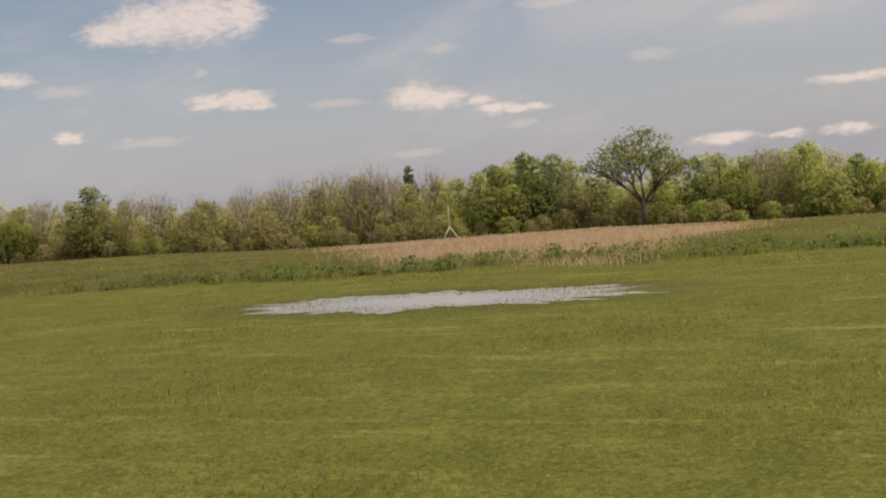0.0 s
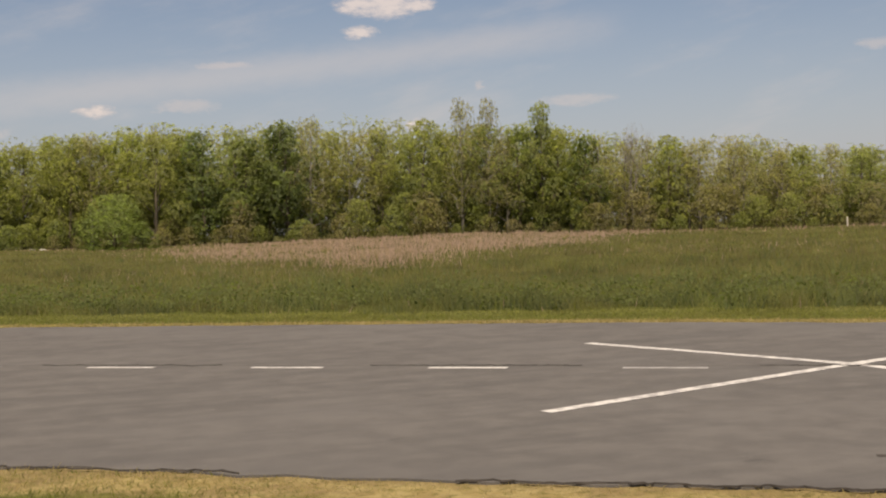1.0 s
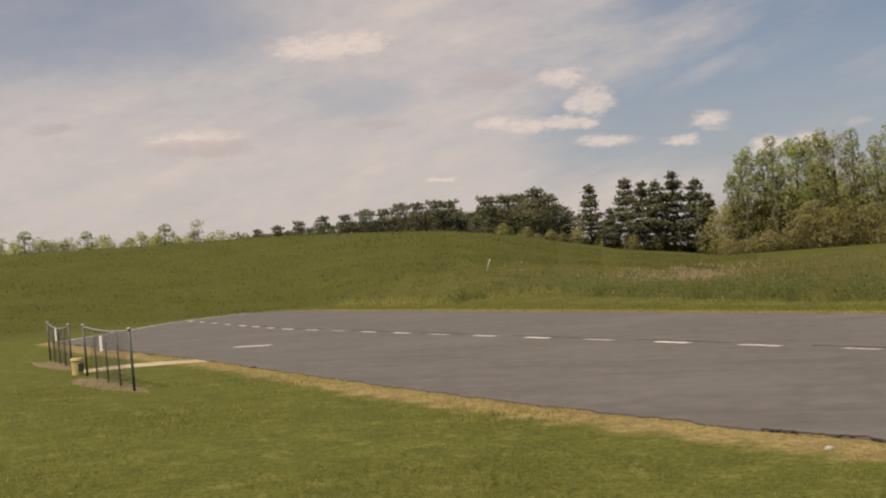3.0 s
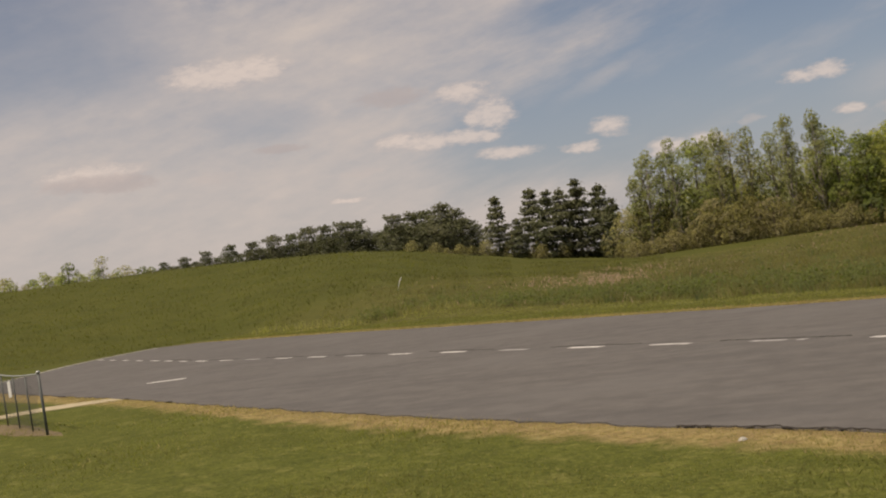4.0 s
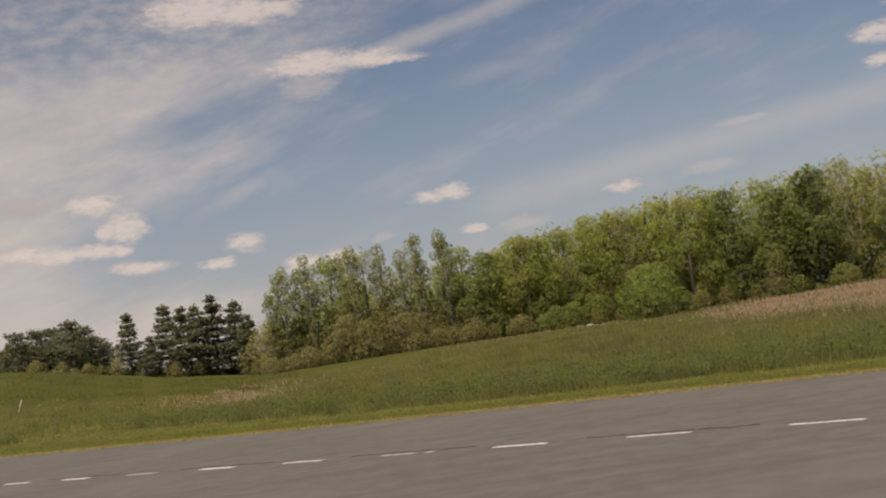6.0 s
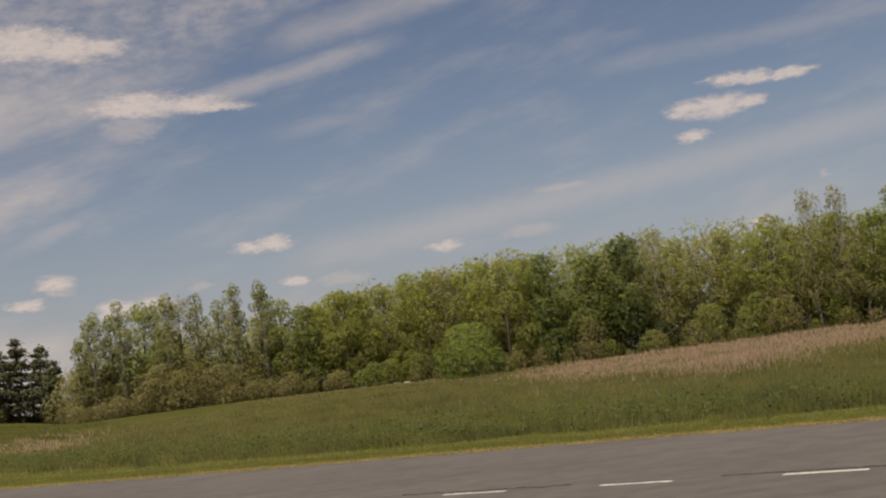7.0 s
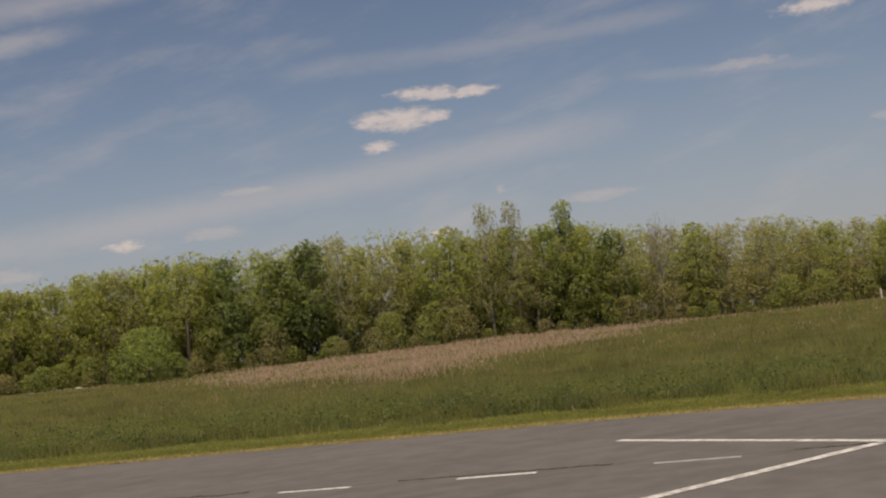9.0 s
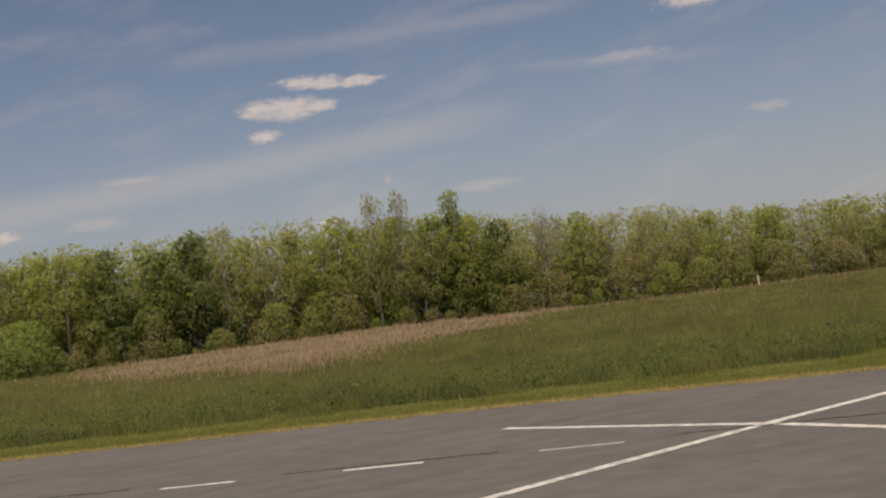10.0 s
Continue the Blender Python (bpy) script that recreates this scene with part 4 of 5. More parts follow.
def deep_wood(name, mat, label, rows, seed, choose):
    """The close-set crowns deeper in the wood, past counting."""
    g = np.random.default_rng(seed)
    vs, ns = [], []
    for off in rows:
        for az in np.arange(49.0, -88, -0.42):
            if -24.6 < az < -14.0 or not choose(az, g):
                continue
            a = az + g.uniform(-0.2, 0.2)
            d = float(np.interp(az, RIM_AZ, RIM_D)) + off + g.uniform(-2, 2)
            x, y = -math.sin(radians(a)) * d, math.cos(radians(a)) * d
            top = float(np.interp(-a, [-q for q in SKY_AZ], SKY_EL))
            z = float(height(x, y))
            h = (EYE + d * math.tan(radians(top)) - z) * g.uniform(0.98, 1.08)
            w = g.uniform(1.9, 3.0)
            if a > 38.5 or -62.5 < a < -41.5 or -74.6 < a < -68.8:
                h *= g.uniform(0.62, 0.92) if -62.5 < a < -41.5 else g.uniform(0.55, 0.80)
            n = 6
            dome = [1.35, 1.32, 1.22, 1.08, 0.88, 0.60]
            lobes = [((x + g.normal() * 0.5, y + g.normal() * 0.5, z + h * (0.10 + 0.80 * (i + 0.5) / n)), (w * dome[i] * g.uniform(0.8, 1.1), w * dome[i] * g.uniform(0.8, 1.1), h * (0.14 if i < 5 else 0.12))) for i in range(n)]
            pts, out = lobes_points(lobes, 360, g, 0.70)
            pts[:, 2] = np.clip(pts[:, 2], z, z + h)
            v, f = leaves(pts, 0.32 if off < 14 else 0.35, g, 0.0, out)
            vs.append(v)
            ns.append(lobe_normals(v, out, (x, y, z + h * 0.4), g))
    v, n = np.vstack(vs), np.vstack(ns)
    f = face_sun(v, np.arange(len(v)).reshape(-1, 4))
    tagged(new(name, mesh_of(name, v, f, mat, False, n)), label, "woodland", kind="stuff")


deep_wood("woodland", LEAF_YELLOW, "dense yellow-green crowns deeper in the wood", (9, 16), 12, lambda a, q: q.random() < (0.75 if 8 < a < 38 else 0.25 if a > -41 else 0.06))
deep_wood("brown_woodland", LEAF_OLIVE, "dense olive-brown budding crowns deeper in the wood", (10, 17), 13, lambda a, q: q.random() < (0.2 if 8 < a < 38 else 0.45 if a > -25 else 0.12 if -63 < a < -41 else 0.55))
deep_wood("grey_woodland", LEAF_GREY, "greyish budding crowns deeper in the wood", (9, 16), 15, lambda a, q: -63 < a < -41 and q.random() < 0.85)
deep_wood("green_woodland", LEAF_GREEN, "dense green crowns deeper in the wood", (8, 15), 14, lambda a, q: q.random() < (0.3 if a > -20 else 0.5 if a > -42 or a < -62 else 0.06))

# low far trees in the gap of the wood
for az in np.arange(-13.5, -25.6, -0.42):
    top = float(np.interp(-az, [14, 16, 17.2, 20, 24, 26], [1.4, 1.0, 0.62, 0.75, 0.66, 0.8]))
    tree("dodo"[int(g.integers(4))], az, 265 + g.uniform(-8, 8), top * g.uniform(0.85, 1.02), g, 1.9, name="distant_tree")

# single trees that stand out
for az, el, k, wide in ((15.2, 5.6, "o", 0.62), (13.9, 5.55, "o", 0.62), (11.45, 5.35, "g", 0.62), (7.3, 4.1, "b", 0.5), (40.6, 4.85, "n", 0.9), (41.9, 4.8, "n", 0.8), (47.0, 4.6, "n", 1.0),
                        (48.3, 4.2, "n", 1.1), (45.0, 4.7, "n", 1.0), (36.9, 3.95, "y", 0.9), (33.1, 4.35, "y", 0.8), (-59.2, 1.1, "b", 0.8), (-58.3, 0.9, "b", 0.8), (-55.4, 0.8, "b", 0.8),
                        (-62.3, 0.55, "b", 0.8), (-57.0, 0.75, "b", 0.9), (-60.1, 0.9, "b", 0.9), (-53.6, 0.65, "b", 0.8), (-51.8, 0.4, "b", 0.8), (-49.6, 0.7, "b", 0.9), (-48.4, 0.6, "b", 0.9), (-44.6, 0.9, "b", 0.9), (-68.4, 0.5, "b", 0.8), (-77.6, 0.0, "b", 0.8), (-46.7, 1.0, "d", 1.25), (-66.6, 0.66, "d", 0.8), (-40.8, 1.65, "d", 1.2), (-79.3, 0.0, "g", 0.9), (-9.5, 3.0, "g", 0.8), (-12.0, 2.75, "g", 0.9)):
    tree(k, az, float(np.interp(az, RIM_AZ, RIM_D)) + 1.0, el, g, wide)
# a slim dark pine among the grey trees
x, y = math.sin(radians(61.3)) * 127, math.cos(radians(61.3)) * 127
plant("pine", P_PINE[1], x, y, (EYE + 127 * math.tan(radians(0.65)) - float(height(x, y))) / 9.9, 0.62, 1.0, "slim dark pine among the grey trees of the wood", "pine tree")
# the spreading oak
x, y = math.sin(radians(72.1)) * 117, math.cos(radians(72.1)) * 117
h = EYE + 117 * math.tan(radians(1.3)) - float(height(x, y))
plant("tree", P_OAK, x, y, h / 9.75, 1.15, 0.6, "broad oak with spreading limbs before the wood", "tree", "trees of the wood")
x, y, h = math.sin(radians(12.1)) * 131, math.cos(radians(12.1)) * 131, 9.5
plant("tree", P_OAK, x, y, h / 9.75, 0.75, 2.2, "gnarled oak with dark open limbs before the wood", "tree", "trees of the wood")
# undergrowth along the edge
for az in np.arange(49.5, -88, -0.85):
    d = float(np.interp(az, RIM_AZ, RIM_D)) + g.choice([-1.0, 1.0, 7.0, 15.0]) + g.uniform(-1, 1)
    if -24.4 < az < -14.5:
        d = 262.0
    s = g.uniform(0.24, 0.50) * (1.25 if az > 38 else 1.0) * (1.5 if d > 250 else 1.0)
    a = az + g.uniform(-0.4, 0.4)
    plant("shrub", P_SHRUB[int(g.integers(3)) if az < 38 else 0], -math.sin(radians(a)) * d, math.cos(radians(a)) * d, s, g.uniform(0.7, 1.0), g.uniform(0, 6), "low scrub at the foot of the wood", "shrub", "scrub along the wood")
for az in np.concatenate([np.arange(50.0, 36.5, -0.5), np.arange(36.0, -13.0, -1.15), np.arange(-25.5, -88, -1.0)]):
    a, d = az + g.uniform(-0.25, 0.25), float(np.interp(az, RIM_AZ, RIM_D)) - g.uniform(0.0, 2.5)
    s = g.uniform(0.12, 0.26) if az > 36.2 else g.uniform(0.10, 0.22) if az > -14 else g.uniform(0.12, 0.26)
    plant("shrub", P_SHRUB[0 if az > 36.2 else int(g.integers(3))], -math.sin(radians(a)) * d, math.cos(radians(a)) * d, s, g.uniform(0.8, 1.1), g.uniform(0, 6), "low scrub at the foot of the wood", "shrub", "scrub along the wood")
for az in np.arange(50.0, 60, 0.55):
    a, d = az + g.uniform(-0.2, 0.2), 149 + g.uniform(-2, 6)
    plant("shrub", P_SHRUB[0], -math.sin(radians(a)) * d, math.cos(radians(a)) * d, g.uniform(0.12, 0.27), 0.9, g.uniform(0, 6), "brownish scrub between the pines", "shrub", "scrub along the wood")
a, d = 31.2, 121
plant("shrub", P_BRIGHT, -math.sin(radians(a)) * d, math.cos(radians(a)) * d, 0.53, 1.2, 0.3, "round bright green bush before the wood", "shrub")

# pines behind the shoulder of the hill
PINES = [(55.4, 3.15, 0), (53.75, 3.3, 0), (52.95, 3.1, 1), (52.35, 3.1, 2), (51.6, 3.4, 1), (50.55, 3.05, 2), (54.5, 2.0, 0), (50.0, 2.3, 1)]
for az, el, k in PINES:
    d = 150 + g.uniform(-4, 6)
    x, y = -math.sin(radians(az)) * d, math.cos(radians(az)) * d
    h = EYE + d * math.tan(radians(el)) - float(height(x, y))
    plant("pine", P_PINE[k], x, y, h / 9.9, 0.95, g.uniform(0, 6), "dark green white pine behind the hill", "pine tree", "pines behind the hill")
for az, el in ((60.2, 2.9), (59.4, 2.9), (58.7, 2.85), (58.0, 3.1), (57.4, 2.8), (56.4, 1.9), (61.9, 2.85), (62.6, 2.9), (63.4, 2.85), (64.2, 2.85), (65.0, 2.65), (65.9, 2.7), (66.8, 2.55), (67.9, 2.55), (69.0, 2.4), (70.0, 2.25), (70.9, 2.15)):
    d = 165 + g.uniform(-5, 8)
    x, y = -math.sin(radians(az)) * d, math.cos(radians(az)) * d
    h = EYE + d * math.tan(radians(el + 0.12)) - float(height(x, y))
    plant("pine", P_PINE_WIDE[int(g.integers(2))], x, y, h / 9.9, 1.0, g.uniform(0, 6), "spreading dark pine behind the hill crest", "pine tree", "pines behind the hill")
for az, el, k in ((61.2, 2.15, "o"), (57.0, 2.2, "o"), (56.0, 1.7, "o"), (54.8, 1.4, "o"), (50.2, 1.9, "g"), (73.6, 2.85, "o"), (75.1, 2.75, "d"), (76.0, 2.35, "o"), (77.2, 2.3, "b"), (78.6, 2.65, "d"),
                  (79.3, 2.45, "o"), (81.2, 2.8, "d"), (82.2, 2.6, "o"), (83.2, 2.6, "g"), (77.9, 2.45, "o"), (79.9, 2.4, "y"), (72.2, 2.1, "o"), (71.5, 2.1, "d"), (74.4, 2.2, "y"), (76.6, 2.2, "g"), (80.6, 2.5, "g"), (81.7, 2.5, "y"), (78.2, 2.3, "g"), (75.5, 2.3, "g"), (73.0, 2.2, "g"), (79.6, 2.3, "d"), (82.7, 2.5, "d")):
    tree(k, az, 190 + g.uniform(-6, 6), el, g, 1.0, name="distant_tree")

for az in np.arange(71.6, 86, 0.42):
    tree("odgbog"[int(g.integers(6))], az + g.uniform(-0.2, 0.2), 186 + g.uniform(-5, 12), g.uniform(2.0, 2.45), g, 1.25, name="distant_tree")
for az in np.arange(57.0, 71.4, 0.5):
    d = 172 + g.uniform(-3, 8)
    x, y = -math.sin(radians(az)) * d, math.cos(radians(az)) * d
    h = EYE + d * math.tan(radians(float(np.interp(az, [57, 60, 65, 71.4], [2.35, 2.35, 2.3, 2.0])))) - float(height(x, y))
    plant("pine", P_PINE_WIDE[int(g.integers(2))], x, y, h / 9.9, 1.1, g.uniform(0, 6), "spreading dark pine behind the hill crest", "pine tree", "pines behind the hill")


# ---- grass ----
EDGE_X = [-75, -62, -58, -45.5, -44, -31, -24, -20, -10, 0, 3.4, 3.45, 4.3, 6.6, 8.2, 8.9, 11, 15, 18.2, 19.6, 20.2]
EDGE_Y = [24.5, 23.6, 23.7, 24.0, 26.9, 25.2, 23.2, 22.8, 22.4, 22.3, 22.3, 26.6, 27.2, 27.0, 28.6, 27.2, 25.6, 24.7, 22.9, 21.2, 17.0]


def is_tall(x, y):
    w = 0.25 * np.sin(x * 1.9) + 0.2 * np.sin(x * 0.73 + y * 1.3)
    north = (y > np.interp(x, EDGE_X, EDGE_Y) + w) & (x < 20.2)
    east = (x > 19.9 + w + 0.35 * np.sin(y * 0.8)) & (y < 24)
    track = np.abs((x - 7.0) * 0.70 - (y - 26.4) * 0.714) < 0.55 + 0.25 * np.sin(y)
    return (north | east | (x > 20.2)) & ~(track & (y < 36)) & ~(-x - 0.3 * y > 47 + 5 * np.sin(y * 0.23) + 4 * np.sin(y * 1.7 + x))


def is_dry(x, y, r, az):
    """Where last year's grass stands dead and reddish."""
    w = 2.2 * np.sin(az * 1.7) + 6 * np.sin(r * 0.11 + az * 0.6)
    a = (az > 8.5 + w * 0.3) & (az < 29 + w * 0.4) & (r > np.interp(az, [9, 14, 20, 25, 28.5], [78, 60, 54, 60, 84]) + w)
    b = (az < -58 + w * 0.3) & (az > -75 + w * 0.3) & (r > np.interp(az, [-76, -70, -62, -58], [38, 25, 26.5, 50]) + w)
    c = (az > 49.5) & (az < 53.5) & (r > 58) & (r < 84)
    d = (az < -72) & (r > np.interp(az, RIM_AZ, RIM_D) - 9)
    e = (az > -9) & (az < 46) & (r > np.interp(az, RIM_AZ, RIM_D) - 3.5)
    return a | b | c | d | e


def blades(x, y, h, w, g, lean=0.35):
    """One slim triangle for each blade."""
    k = len(x)
    z = height(x, y) - 0.03
    ang = g.uniform(0, 6.283, k)
    dx, dy = np.cos(ang) * w / 2, np.sin(ang) * w / 2
    tip = g.normal(size=(k, 2)) * lean * h[:, None]
    v = np.stack([np.stack([x - dx, y - dy, z], -1), np.stack([x + dx, y + dy, z], -1), np.stack([x + tip[:, 0], y + tip[:, 1], z + h], -1)], 1)
    n = np.stack([tip[:, 0] / h * 0.6, tip[:, 1] / h * 0.6 - 0.25, np.ones(k)], -1) + g.normal(size=(k, 3)) * 0.22
    n /= np.linalg.norm(n, axis=1)[:, None]
    v, f = v.reshape(-1, 3), np.arange(3 * k).reshape(-1, 3)
    return v, face_sun(v, f), np.repeat(n, 3, axis=0)


def build_meadow():
    g = np.random.default_rng(3)
    k = 64000
    az = g.uniform(-88, 62, k)
    r = 19.5 * np.exp(g.random(k) ** 1.25 * math.log(135 / 19.5))
    x, y = -np.sin(np.radians(az)) * r, np.cos(np.radians(az)) * r
    ok = is_tall(x, y) & (r < np.interp(az, RIM_AZ, RIM_D) + 3)
    x, y, r, az = x[ok], y[ok], r[ok], az[ok]
    n = 9
    patch = 0.75 + 0.30 * np.sin(x * 0.33 + 1) * np.sin(y * 0.41) + 0.22 * np.sin(x * 1.1 + y * 0.9) + 0.25 * np.sin(x * 2.7 + 1.3 * y) * np.sin(y * 2.1)
    spread = 0.10 + r * 0.004
    X = (x[:, None] + g.normal(size=(len(x), n)) * spread[:, None]).ravel()
    Y = (y[:, None] + g.normal(size=(len(x), n)) * spread[:, None] * 0.6).ravel()
    R, A = np.repeat(r, n), np.repeat(az, n)
    Hh = np.repeat(np.clip(patch, 0.45, 1.3), n) * g.uniform(0.26, 0.48, len(X)) * np.interp(R, [20, 30, 60, 130], [1.05, 0.95, 0.75, 0.7])
    Hh *= np.where(X < -46, 0.7, 1.0) * np.interp(A, [-60, -35, -10], [0.30, 0.55, 0.95])
    Wd = np.maximum(0.011, R * 0.00065) * g.uniform(0.7, 1.5, len(X))
    # dead stalks stand thick in the dry patches and thinly elsewhere
    core = is_dry(X + g.normal(size=len(X)) * R * 0.035, Y + g.normal(size=len(X)) * R * 0.09, R + g.normal(size=len(X)) * R * 0.09, A + g.normal(size=len(X)) * 1.1)
    thin = 0.005 + 0.05 * np.clip(np.sin(X * 0.19 + 2) * np.sin(Y * 0.13 + X * 0.05) + 0.1, 0, 1)
    dry = np.where(core, g.random(len(X)) < np.where(A > 0, 0.68, 0.85), g.random(len(X)) < thin * np.interp(R, [20, 30, 60], [0.12, 0.5, 1.2]))
    Hh *= np.where(dry & core, np.interp(A, [-58, -50], [2.3, 1.45]), 1.0)
    clump = np.sin(X * 1.3 + 0.7 * np.sin(Y)) * np.sin(Y * 1.7 + X * 0.4) + 0.6 * np.sin(X * 3.9) * np.sin(Y * 3.1 + 1)
    lush = ~dry & (clump + g.normal(size=len(X)) * 0.3 > np.interp(R, [22, 26, 34, 60], [0.15, 0.25, 0.55, 0.9]))
    Hh *= np.where(lush, 1.15, 1.0)
    brown = ~dry & ~lush & (g.random(len(X)) < np.interp(R, [24, 31, 50], [0.05, 0.5, 0.8]) * (0.75 + 0.35 * np.sin(X * 0.23) * np.sin(Y * 0.31)))
    for name, m, mat, label in (("meadow_grass", ~dry & ~lush & ~brown, GRASS_TALL, "tall uncut green meadow grass beyond the lawn"), ("brown_grass", brown, GRASS_BROWN, "olive-brown seeding grass further out in the meadow"), ("lush_grass", lush, GRASS_LUSH, "darker lush clumps of meadow grass"), ("dead_grass", dry, GRASS_DRY, "dead reddish-brown grass in the meadow")):
        v, f, nn = blades(X[m], Y[m], Hh[m], Wd[m], g, 0.40)
        tagged(new(name, mesh_of(name, v, f, mat, False, nn)), label, "grass", kind="stuff")
    # coarse leafy weeds in clumps along the front of the meadow
    k, k2 = 900, 190
    ex = np.concatenate([g.uniform(-48, 19, k), 20.0 + np.abs(g.normal(size=k2)) * 0.9])
    ey = np.concatenate([np.interp(ex[:k], EDGE_X, EDGE_Y) + 0.15 + np.abs(g.normal(size=k)) * 2.2, g.uniform(0, 20, k2)])
    ok = is_tall(ex, ey)
    ex, ey = ex[ok], ey[ok]
    n = 36
    sz = g.uniform(0.40, 1.0, (len(ex), 1)) ** 1.4 * np.interp(ex, [5, 19], [0.62, 0.26])[:, None]
    wide = 0.10 + 0.34 * sz
    up = g.random((len(ex), n)) ** 0.8
    X = ex[:, None] + g.normal(size=(len(ex), n)) * wide * (1.1 - 0.5 * up)
    Y = ey[:, None] + g.normal(size=(len(ex), n)) * wide * 0.7 * (1.1 - 0.5 * up)
    Z = height(X, Y) + 0.03 + up * sz
    pts = np.stack([X.ravel(), Y.ravel(), Z.ravel()], -1)
    out = np.stack([(X - ex[:, None]).ravel(), (Y - ey[:, None]).ravel() - 0.2, np.full(X.size, 0.35)], -1)
    v, f = leaves(pts, 0.040, g, 0.0, out)
    wn = np.repeat(out + np.array([0, 0, 0.35]) + g.normal(size=out.shape) * 0.25, 4, axis=0)
    wn /= np.linalg.norm(wn, axis=1)[:, None]
    f = face_sun(v, f)
    tagged(new("weeds", mesh_of("weeds", v, f, LEAF_WEED, False, wn)), "coarse green weeds among the tall grass", "weeds", kind="stuff")
    # the close pasture on the hill
    k = 70000
    az = g.uniform(48, 90, k)
    r = 40 * np.exp(g.random(k) * math.log(122 / 40))
    x, y = -np.sin(np.radians(az)) * r, np.cos(np.radians(az)) * r
    ok = ~is_tall(x, y) & ((x < -61) | (y > np.interp(x, EDGE_X, EDGE_Y)))
    x, y, r = x[ok], y[ok], r[ok]
    v, f, nn = blades(x, y, g.uniform(0.08, 0.20, len(x)), r * 0.0008 * g.uniform(0.7, 1.5, len(x)), g, 0.5)
    tagged(new("pasture_grass", mesh_of("pasture_grass", v, f, PASTURE, False, nn)), "close green grass on the hillside", "grass", kind="stuff")
    # pale stems along the foot of the hill
    x = g.uniform(-58, -40, 1500)
    y = np.interp(x, EDGE_X, EDGE_Y) + np.abs(g.normal(size=1500)) * 0.5
    v, f, nn = blades(x, y, g.uniform(0.15, 0.5, 1500) * (0.7 + 0.4 * np.sin(x * 2.1)), np.hypot(x, y) * 0.0007 * g.uniform(0.7, 1.5, 1500), g, 0.3)
    tagged(new("pale_grass", mesh_of("pale_grass", v, f, CLIPPINGS, False, nn)), "pale green stems at the foot of the hill", "grass", kind="stuff")
    # the mown verge between asphalt and meadow, with clippings left along the tall grass
    k = 60000
    x = 3.2 - 61 * g.random(k) ** 1.25
    far, back = far_line(x), np.interp(x, EDGE_X, EDGE_Y)
    q = g.random(k)
    y = far + 0.75 + (back - far - 0.70) * q
    pale = g.random(k) < np.where(q > 0.52, 0.80, 0.05) * (0.8 + 0.4 * np.sin(x * 1.7))
    wd = np.maximum(0.010, np.hypot(x, y) * 0.0009) * g.uniform(0.6, 1.5, k)
    for name, m, mat, label in (("verge_grass", ~pale, GRASS_SHORT, "short mown verge between the runway and the meadow"), ("clippings", pale, CLIPPINGS, "pale clippings left along the tall grass")):
        v, f, nn = blades(x[m], y[m], g.uniform(0.03, 0.09, int(m.sum())), wd[m], g, 0.7)
        tagged(new(name, mesh_of(name, v, f, mat, False, nn)), label, "grass", kind="stuff")


def near_line(x):
    return np.interp(x, NEAR_X, NEAR_Y)


def far_line(x):
    return np.interp(x, FAR_X, FAR_Y)


def lawn_points(k, g, r1=24.0):
    az = g.uniform(-86, 86, k)
    r = 5.5 * np.exp(g.random(k) * math.log(r1 / 5.5))
    x, y = -np.sin(np.radians(az)) * r, np.cos(np.radians(az)) * r
    east = np.interp(y, [NEAR, FAR], [EAST_N, EAST_F])
    on_asphalt = (y > near_line(x) + 0.02) & (y < far_line(x)) & (x < east + 0.05)
    wet = ((x - 15.40) / 1.0) ** 2 + ((y - 8.2) / 2.9) ** 2 < 0.9
    ok = ~on_asphalt & ~wet & ~is_tall(x, y)
    return x[ok], y[ok], r[ok]


def build_lawn():
    g = np.random.default_rng(4)
    x, y, r = lawn_points(280000, g)
    dx = np.maximum(x - 4.1, -62 - x)
    d = np.maximum(dx, np.maximum(y - far_line(x), near_line(x) - y))
    burnt = d < 0.55 + 0.35 * np.sin(x * 1.3) * np.sin(x * 0.37 + y)
    h = g.uniform(0.024, 0.066, len(x)) * (1 + 0.5 * np.sin(x * 0.9) * np.sin(y * 1.1))
    w = np.maximum(0.010, r * 0.0014) * g.uniform(0.6, 1.4, len(x))
    straw = burnt & (g.random(len(x)) < 0.72) | (g.random(len(x)) < 0.035)
    for name, m, mat, label in (("lawn_grass", ~straw, GRASS_SHORT, "short mown green grass of the lawn"), ("straw", straw, STRAW, "dry yellow clippings and burnt grass")):
        v, f, nn = blades(x[m], y[m], h[m], w[m], g, 0.7)
        tagged(new(name, mesh_of(name, v, f, mat, False, nn)), label, "grass", kind="stuff")


